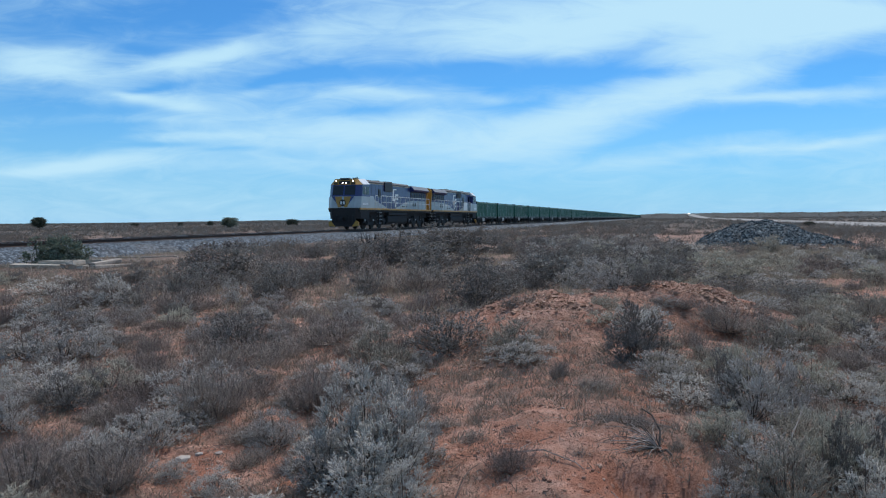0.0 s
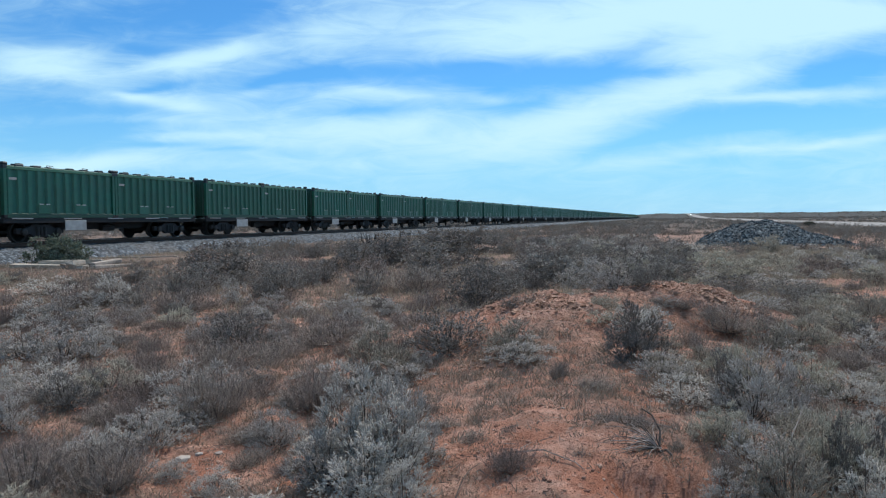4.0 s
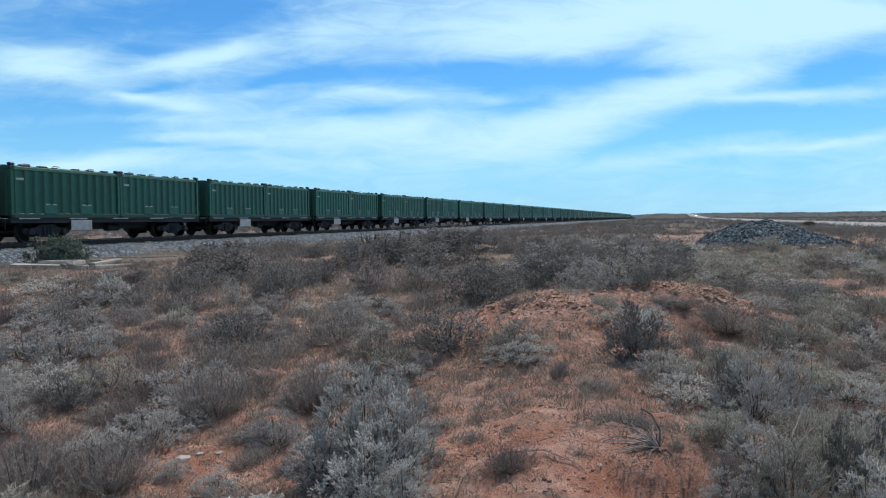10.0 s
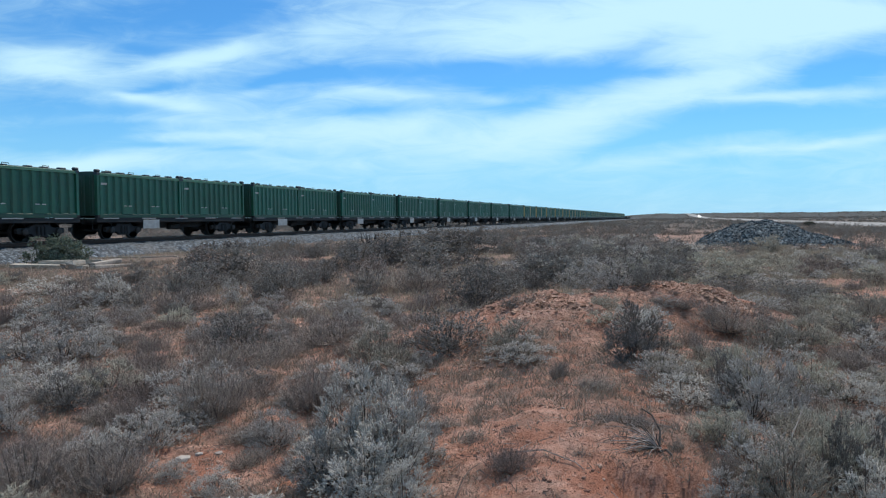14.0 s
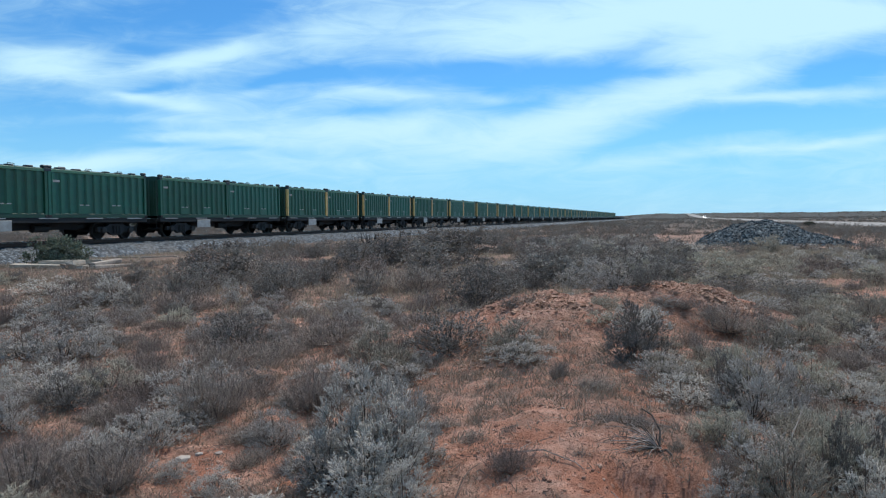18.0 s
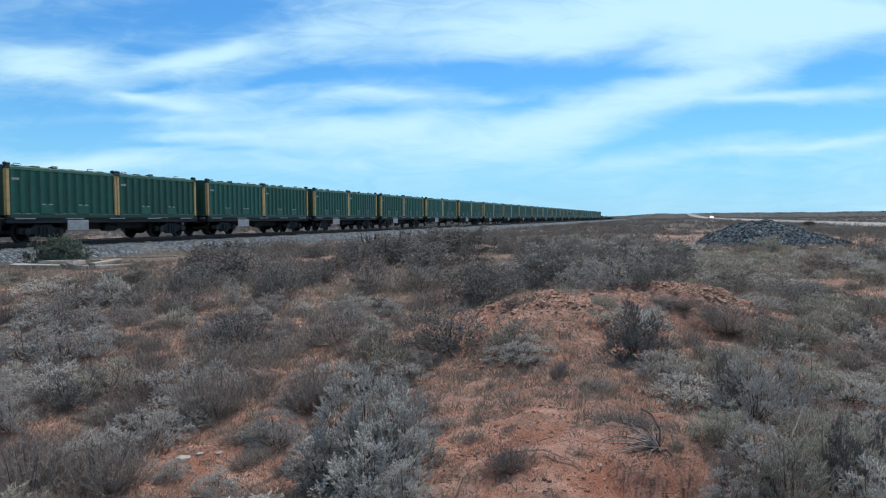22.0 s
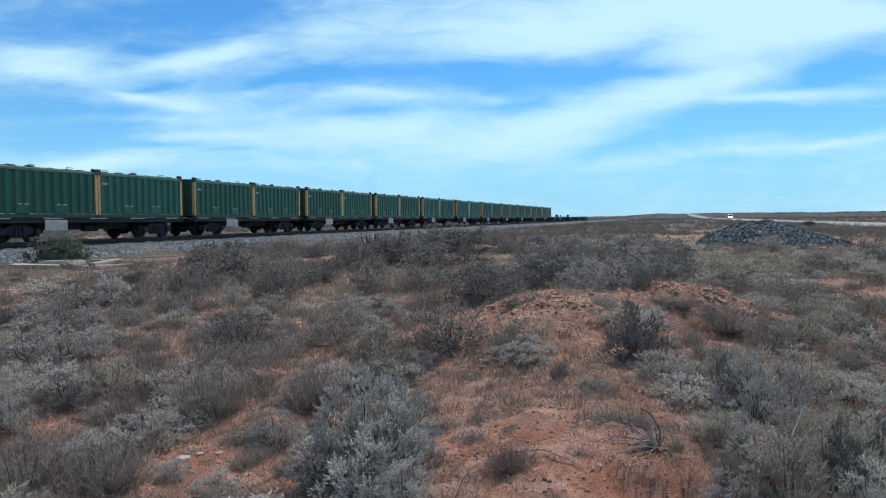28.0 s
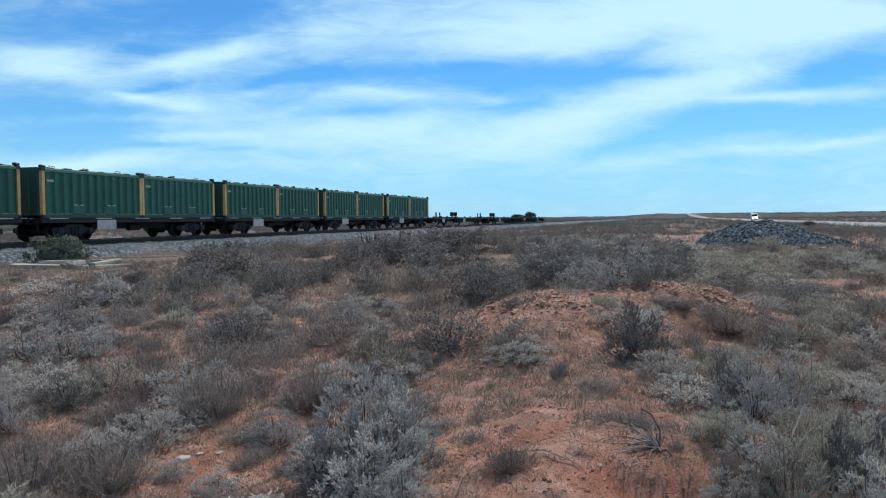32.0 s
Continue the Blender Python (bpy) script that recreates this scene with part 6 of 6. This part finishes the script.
def add_tree(name, label, x, y, h, w, seed, trunk_h=0.3, mat="green_leaf"):
    rng = np.random.default_rng(seed)
    ob = thing(name, label, "tree")
    ob.location = (x, y, ground_z(x, y) - 0.05)
    bm = bmesh.new()
    tube(bm, [(0, 0, -0.1), (0.04 * w, 0.02, h * trunk_h), (0.0, 0, h * 0.7)], [0.05 * h, 0.035 * h, 0.012 * h], 7)
    for k in range(7):
        a = k * 0.9 + rng.uniform(0, 0.5)
        tube(bm, [(0.03 * w, 0, h * (trunk_h + 0.05 * (k % 3))), (math.cos(a) * w * 0.2, math.sin(a) * w * 0.2, h * 0.55), (math.cos(a) * w * 0.4, math.sin(a) * w * 0.4, h * rng.uniform(0.6, 0.85))], [0.02 * h, 0.014 * h, 0.005 * h], 5)
    part("trunk", bm, M["twig"], ob)
    n_c, n_l = 40, 110
    c0 = unit(rng.normal(size=(n_c, 3))) * rng.uniform(0.35, 1, (n_c, 1)) ** 0.6 * np.array([w * 0.42, w * 0.42, h * (1 - trunk_h) * 0.42]) + np.array([0, 0, h * (trunk_h + (1 - trunk_h) * 0.52)])
    c = (c0[:, None] + rng.normal(0, 0.10 * w, (n_c, n_l, 3)) * np.array([1, 1, 0.6])).reshape(-1, 3)
    c[:, 2] = np.clip(c[:, 2], 0.12 * h, h)
    q = leaves(c, unit(rng.normal(size=c.shape)), rng, rng.uniform(0.12, 0.22, len(c)) * h / 4, rng.uniform(0.07, 0.13, len(c)) * h / 4)
    o = new("crown", leaf_mesh("crown", q, M[mat]))
    o.parent = ob
    return ob


# trees and tall shrubs of the plain: x, y, height, width
for i, (x, y, h, w, name, label) in enumerate([
        (-77.8, 145, 2.5, 2.8, "desert_tree", "small dark round-crowned tree on the plain"), (-35.9, 127, 2.1, 2.9, "desert_tree", "small olive spreading tree on the plain"),
        (-67, 217, 1.6, 1.9, "tall_shrub", "dark tall shrub on the plain"), (-90, 220, 1.3, 2.2, "tall_shrub", "dark tall shrub on the plain"), (-75, 215, 1.2, 1.6, "tall_shrub", "dark tall shrub on the plain"),
        (-42, 210, 1.9, 3.6, "tall_shrub", "dark tall shrub on the plain"), (23.2, 200, 3.2, 3.0, "desert_tree", "small dark round-crowned tree beyond the line"), (20.2, 202, 2.6, 3.4, "desert_tree", "small dark round-crowned tree beyond the line"),
        (17.8, 204, 1.9, 2.0, "tall_shrub", "dark tall shrub beyond the line"), (52.6, 108, 0.8, 1.6, "tall_shrub", "low dark shrub by the road")]):
    add_tree(name, label, x, y, h, w, 40 + i, 0.22 if name == "desert_tree" else 0.08, "tree_leaf" if i != 1 else "green_leaf")

# ---------------------------------------------------------------- road, car, heap and small things
def road_line(y):
    return 0.299 * y + 33.0


def make_road():
    """A pale road that runs along with the line."""
    ys = list(np.arange(-40, 300, 5)) + list(np.arange(300, 2600, 25))
    verts, faces = [], []
    prof = [(-6.0, -0.3), (-4.6, 0.16), (-4.2, 0.24), (0, 0.30), (4.2, 0.24), (4.6, 0.16), (6.0, -0.3)]
    for y in ys:
        x = road_line(y)
        z = ground_z(x, y)
        verts += [(x + a, y - 0.299 * a, z + h) for a, h in prof]
    n = len(prof)
    for j in range(len(ys) - 1):
        faces += [(j * n + k, j * n + k + 1, (j + 1) * n + k + 1, (j + 1) * n + k) for k in range(n - 1)]
    tagged(new("road", mesh_from("road", verts, faces, M["asphalt"])), "pale straight road on a low bank", "road", kind="structure")


make_road()


def make_car():
    car = thing("white_van", "white van with lit headlights on the road", "van")
    bm = bmesh.new()
    prism(bm, [(-2.6, 0.35), (2.4, 0.35), (2.45, 0.85), (1.75, 1.15), (1.0, 2.1), (0.6, 2.25), (-2.5, 2.25), (-2.6, 1.0)], -0.98, 0.98, "y")
    part("body", bm, M["car_white"], car)
    bm = bmesh.new()
    prism(bm, [(1.70, 1.2), (1.76, 1.2), (1.07, 2.07), (1.01, 2.05)], -0.85, 0.85, "y")
    part("windscreen", bm, M["window"], car)
    for y in (-0.65, 0.65):
        bm = bmesh.new()
        disc(bm, (2.42, y, 0.75), (1, 0, 0), [(0, 0.19), (0.05, 0.19), (0.06, 0.02)], 12)
        part("headlight", bm, M["van_lamp"], car, "brightly lit headlight")
    for x in (-1.4, 1.4):
        for y in (-0.85, 0.85):
            bm = bmesh.new()
            disc(bm, (x, y - 0.1, 0.33), (0, 1, 0), [(0, 0.2), (0.01, 0.33), (0.19, 0.33), (0.2, 0.2)], 16)
            w = part("wheel", bm, M["rubber"], car)
    return car


CAR = make_car()


def car_pose(t):
    y = 268 + 26.0 * (32.0 - t)
    x = road_line(y) - 2.2
    z = ground_z(road_line(y), y) + 0.27
    return pose(x, y, z, 0, 0, HEADING)


def make_heap():
    """A dark heap of crushed stone left beside the line."""
    rng = np.random.default_rng(21)
    pick = random.Random(22)
    cx, cy = 16.9, 40.0

    def heap_z(x, y):
        d1 = math.hypot((x - cx) / 3.45, (y - cy) / 3.0)
        d2 = math.hypot((x - cx - 2.0) / 2.6, (y - cy + 0.3) / 2.2)
        h = max(1.27 * max(0.0, 1 - d1 ** 1.8), 0.60 * max(0.0, 1 - d2 ** 1.5))
        return h + (0.15 * noise.noise((x * 1.3, y * 1.3, 2.0)) + 0.07 * noise.noise((x * 3.1, y * 3.1, 4.0)) if h > 0.03 else -0.08)

    n = 90
    xs, ys = np.linspace(cx - 4.8, cx + 4.8, n), np.linspace(cy - 3.2, cy + 3.2, n // 2)
    verts = [(x, y, ground_z(x, y) + heap_z(x, y) - 0.02) for y in ys for x in xs]
    faces = [(j * n + i, j * n + i + 1, (j + 1) * n + i + 1, (j + 1) * n + i) for j in range(n // 2 - 1) for i in range(n - 1)]
    heap = new("spoil_heap", mesh_from("spoil_heap", verts, faces, M["heap"], True))
    tagged(heap, "dark blue-grey heap of crushed stone", "stone heap")
    bm = bmesh.new()
    bmesh.ops.create_icosphere(bm, subdivisions=1, radius=1)
    ico_v = np.array([v.co[:] for v in bm.verts])
    ico_f = [[v.index for v in f.verts] for f in bm.faces]
    bm.free()
    V, F = [], []
    for k in range(6500):
        x, y = pick.uniform(cx - 4.9, cx + 4.9), pick.uniform(cy - 3.1, cy + 1.2)
        z = heap_z(x, y)
        if z < 0 and pick.random() < 0.8:
            continue
        r = 0.018 + 0.042 * pick.random() ** 2
        v = ico_v * r * np.array([pick.uniform(0.7, 1.3), pick.uniform(0.7, 1.3), pick.uniform(0.5, 1)]) * rng.uniform(0.75, 1.2, (len(ico_v), 1))
        F += [[i + len(V) for i in f] for f in ico_f]
        V += (v + np.array([x, y, ground_z(x, y) + max(z, 0.0)])).tolist()
    o = new("loose_gravel", mesh_from("loose_gravel", V, F, M["heap"]))
    o.parent = heap
    o["kind"] = "stuff"
    return ico_v, ico_f


ICO = make_heap()


def add_rock(name, label, mat, x, y, r, flat, seed, category="stone"):
    rng = np.random.default_rng(seed)
    v = ICO[0] * rng.uniform(0.75, 1.2, (len(ICO[0]), 1)) * np.array([r, r * 0.8, r * flat])
    ob = new(name, mesh_from(name, v.tolist(), ICO[1], mat))
    ob.location = (x, y, ground_z(x, y) + r * flat * 0.35)
    ob.rotation_euler = (0, 0, rng.uniform(0, 6))
    return tagged(ob, label, category, "loose stones")


for i, (x, y, r) in enumerate([(-1.66, 4.71, 0.05), (-1.57, 4.75, 0.026), (-1.47, 4.83, 0.035), (1.73, 5.02, 0.055), (1.80, 4.95, 0.03), (1.86, 4.9, 0.028), (1.71, 4.22, 0.032), (0.95, 4.6, 0.025), (0.78, 4.9, 0.02), (-5.0, 14.3, 0.06), (1.0, 5.2, 0.02), (1.4, 5.1, 0.018), (2.9, 7.0, 0.03), (1.2, 4.45, 0.02)]):
    add_rock("pale_stone", "pale weathered stone lying on red earth", M["pale_stone"], x, y, r, 0.45, 60 + i)


def make_clods():
    """Crumbled earth and stone chips on the mound, and litter of twigs."""
    pick, rng = random.Random(31), np.random.default_rng(32)
    V, F = [], []
    while len(V) < 12 * 3600:
        y = 2.9 + 8 * pick.random() ** 1.2
        x = pick.uniform(-0.45, 0.62) * y * 0.9
        if pick.random() > 0.15 + bare(x, y):
            continue
        r = 0.004 + 0.010 * pick.random() ** 4
        v = ICO[0] * r * np.array([pick.uniform(0.7, 1.4), pick.uniform(0.7, 1.4), pick.uniform(0.4, 0.9)]) * rng.uniform(0.7, 1.25, (len(ICO[0]), 1))
        F += [[i + len(V) for i in f] for f in ICO[1]]
        V += (v + np.array([x, y, ground_z(x, y) + r * 0.2])).tolist()
    tagged(new("earth_clods", mesh_from("earth_clods", V, F, M["shard"])), "crumbled red clods and chips on the mound", "rubble", kind="stuff")
    # flat broken shards heaped on the crests
    V, F = [], []
    while len(V) < 8 * 4200:
        cx, cy, rx, ry, _, k = pick.choice(RUBBLE[:5])
        x, y = pick.gauss(cx, rx * 0.75), pick.gauss(cy, ry * 0.75)
        if pick.random() > rubble(x, y):
            continue
        r = (0.007 + 0.018 * pick.random() ** 3) * (0.5 if cy < 5 else 1.0)
        turn = Euler((pick.gauss(0, 0.3), pick.gauss(0, 0.3), pick.uniform(0, 6.28))).to_matrix()
        sx, sy, sz = r * pick.uniform(0.6, 1.7), r * pick.uniform(0.5, 1.0), r * pick.uniform(0.12, 0.35)
        o = Vector((x, y, ground_z(x, y) + sz * 0.3))
        base = len(V)
        V += [o + turn @ Vector((i * sx * pick.uniform(0.5, 1.1), j * sy * pick.uniform(0.5, 1.1), l * sz)) for i in (-1, 1) for j in (-1, 1) for l in (-1, 1)]
        F += [[base + i for i in f] for f in ((0, 1, 3, 2), (4, 6, 7, 5), (0, 4, 5, 1), (2, 3, 7, 6), (0, 2, 6, 4), (1, 5, 7, 3))]
    tagged(new("stony_rubble", mesh_from("stony_rubble", V, F, M["shard"])), "broken red and pale stony rubble on the crests", "rubble", kind="stuff")
    tris = []
    P, A, S = [], [], []
    while len(P) < 2600:
        y = 2.9 + 8 * pick.random() ** 1.2
        x = pick.uniform(-0.6, 0.66) * y
        a = pick.uniform(0, 6.28)
        P.append((x, y, ground_z(x, y) + 0.006))
        A.append((math.cos(a), math.sin(a), pick.uniform(-0.05, 0.25)))
        S.append(pick.uniform(0.03, 0.13))
    q = blades(np.array(P), unit(np.array(A)), rng, np.array(S), 0.003)
    tagged(new("twig_litter", leaf_mesh("twig_litter", q, M["brown_twig_leaf"])), "fallen dry twigs littering the earth", "litter", kind="stuff")


make_clods()


def make_dead_branches():
    """A torn-up dead bush lying on the mound: bleached bare branches from one root."""
    rng = random.Random(41)
    ob = thing("dead_branches", "bleached dead bush with bare branches lying on the mound", "dead bush")
    x0, y0 = 1.13, 3.92
    ob.location = (x0, y0, ground_z(x0, y0))
    for k in range(30):
        bm = bmesh.new()
        a = radians(rng.uniform(95, 255))
        l = rng.uniform(0.12, 0.40)
        up = rng.uniform(0.0, 0.11)
        bend = rng.uniform(-0.13, 0.13)
        pts = [(rng.uniform(-0.015, 0.015), rng.uniform(-0.015, 0.015), 0.02)]
        for j in range(1, 5):
            f = j / 4
            pts.append((math.cos(a) * l * f - math.sin(a) * bend * f * f, math.sin(a) * l * f * 0.8 + math.cos(a) * bend * f * f, 0.02 + up * math.sin(f * 2.2) + rng.uniform(-0.008, 0.008)))
        tube(bm, pts, [0.0032, 0.0026, 0.002, 0.0015, 0.0007], 5)
        part("branch", bm, M["dead_wood"] if k % 3 else M["twig"], ob)
    for pts, r in (([(0, 0, 0.02), (0.02, 0.05, 0.10), (-0.01, 0.1, 0.17), (-0.06, 0.12, 0.2)], 0.007), ([(0, 0, 0.0), (0.03, -0.03, 0.02), (0.05, -0.06, 0.0)], 0.009)):
        bm = bmesh.new()
        tube(bm, pts, [r] + [r * 0.7] * (len(pts) - 1), 5)
        part("root", bm, M["twig"], ob)


make_dead_branches()


def make_bare_bush():
    """A dead bush still standing: black forked branches."""
    rng = random.Random(43)
    x0, y0 = -2.86, 30.2
    ob = thing("bare_bush", "black leafless bush standing near the line", "dead bush")
    ob.location = (x0, y0, ground_z(x0, y0) - 0.03)
    for k in range(11):
        a, out, top = rng.uniform(0, 6.2832), rng.uniform(0.12, 0.5), rng.uniform(0.75, 1.2)
        c, d = math.cos(a), math.sin(a)
        bm = bmesh.new()
        tube(bm, [(0, 0, 0), (c * out * 0.35, d * out * 0.35, top * 0.4), (c * out * 0.9, d * out * 0.9, top * 0.75), (c * out, d * out, top)], [0.03, 0.022, 0.014, 0.006], 5)
        for j in range(3):
            b, f = a + rng.uniform(-1.3, 1.3), rng.uniform(0.45, 0.8)
            p = Vector((c * out * f, d * out * f, top * f * 0.93))
            tube(bm, [p, p + Vector((math.cos(b) * 0.12, math.sin(b) * 0.12, 0.12)), p + Vector((math.cos(b) * 0.18, math.sin(b) * 0.18, 0.3))], [0.012, 0.009, 0.004], 4)
        part("branch", bm, M["under"], ob)


make_bare_bush()


def add_stick(name, label, pts, r, mat):
    bm = bmesh.new()
    tube(bm, [(x, y, ground_z(x, y) + dz) for x, y, dz in pts], [r * (1 - 0.55 * i / (len(pts) - 1)) for i in range(len(pts))], 5)
    tagged(part(name, bm, mat), label, "stick", "fallen sticks")


add_stick("fallen_stick", "thin dark curved stick on the earth", [(0.04, 3.62, 0.01), (0.09, 3.74, 0.04), (0.13, 3.85, 0.03), (0.19, 3.93, 0.01)], 0.0035, M["twig"])
add_stick("fallen_stick", "long thin grey stick across the mound", [(0.38, 3.98, 0.012), (0.52, 3.93, 0.02), (0.66, 3.76, 0.015), (0.82, 3.6, 0.01), (0.95, 3.45, 0.01)], 0.0038, M["dead_wood"])
add_stick("fallen_stick", "bleached thin stick leaning in a bluebush", [(1.60, 3.60, 0.10), (1.75, 3.75, 0.22), (1.88, 3.9, 0.32)], 0.004, M["dead_wood"])
add_stick("fallen_stick", "long bleached branch on the mound", [(0.92, 4.55, 0.03), (1.08, 4.42, 0.05), (1.22, 4.3, 0.04), (1.32, 4.2, 0.02)], 0.006, M["dead_wood"])


def make_timbers():
    """Old sleepers dumped beside the line."""
    rng = random.Random(51)
    def sleeper(x, y, length, turn, lift, tilt):
        bm = bmesh.new()
        box(bm, -length, length, -0.115, 0.115, 0, 0.13, 0.015)
        for v in bm.verts:
            v.co += Vector((rng.uniform(-0.04, 0.04), rng.uniform(-0.012, 0.012), rng.uniform(-0.012, 0.012)))
        ob = part("old_sleeper", bm, M["old_timber"])
        ob.matrix_world = pose(x, y, ground_z(x, y) - 0.015 + lift, tilt, rng.uniform(-2.5, 2.5), turn)
        tagged(ob, "weathered grey timber sleeper lying beside the line", "sleeper", "old sleepers")

    for k in range(9):
        sleeper(-13.0 + 0.15 * k + rng.uniform(-0.2, 0.2), 24.2 + 0.27 * (k % 3), rng.uniform(0.6, 1.1), rng.uniform(-9, 14), (0.0, 0.0, 0.13, 0.0, 0.13, 0.0, 0.0, 0.13, 0.0)[k], rng.uniform(-4, 4))
    for k in range(6):
        sleeper(-11.95 + 0.24 * k, 24.4 + rng.uniform(-0.15, 0.2), rng.uniform(0.5, 0.9), rng.uniform(58, 84), 0.13 if k % 3 == 1 else 0.0, rng.uniform(-5, 5))
    for k in range(2):
        bm = bmesh.new()
        box(bm, -1.25 + 0.2 * k, 1.25, -0.11, 0.11, 0, 0.13, 0.012)
        ob = part("old_sleeper", bm, M["old_timber"])
        ob.matrix_world = pose(-13.9 + 1.5 * k, 31.2 + 0.2 * k, ground_z(-13.9, 31.2) - 0.075, 0, 0, 3 + 6 * k)
        tagged(ob, "pale weathered timber sleeper lying beside the line", "sleeper", "old sleepers")


make_timbers()


def make_posts():
    for s, a, h in ((32.6, 4.6, 0.55), (54, 4.8, 0.5)):
        bm = bmesh.new()
        p = on_track(s, a)
        box(bm, -0.04, 0.04, -0.04, 0.04, -0.2, h, 0.008)
        ob = part("marker_post", bm, M["under"])
        ob.matrix_world = pose(p.x, p.y, ground_z(p.x, p.y), 0, 0, HEADING)
        tagged(ob, "short dark marker post beyond the track", "post", "marker posts")


make_posts()

# ---------------------------------------------------------------- what moves
def motions():
    times = [0.0, 1.7, 3.4, 6.0, 9.0, 13.0, 16.0, 18.0, 20.5, 23.0, 25.5, 28.0, 30.0, 32.0]
    for ob, q, z, turned in MOVING:
        walk(ob, [(t, train_pose(q, t, z, turned)) for t in times])

    # the driven wheels roll without slip: one row for every thirtieth of a second
    ticks = [k / 30 for k in range(0, 961)]
    for ob, turned in ((LOCO, False), (LOCO_2, True)):
        for w in ob.children:
            if w.name.startswith("wheelset"):
                at, r, sense = w.location.copy(), w.location.z, -1 if turned else 1
                turn = SPEED / r
                walk(w, [(t, Matrix.Translation(at) @ Matrix.Rotation((sense * turn * t) % 6.283185307, 4, "Y")) for t in ticks])
    walk(CAR, [(float(t), car_pose(float(t))) for t in range(0, 33, 2)])


motions()
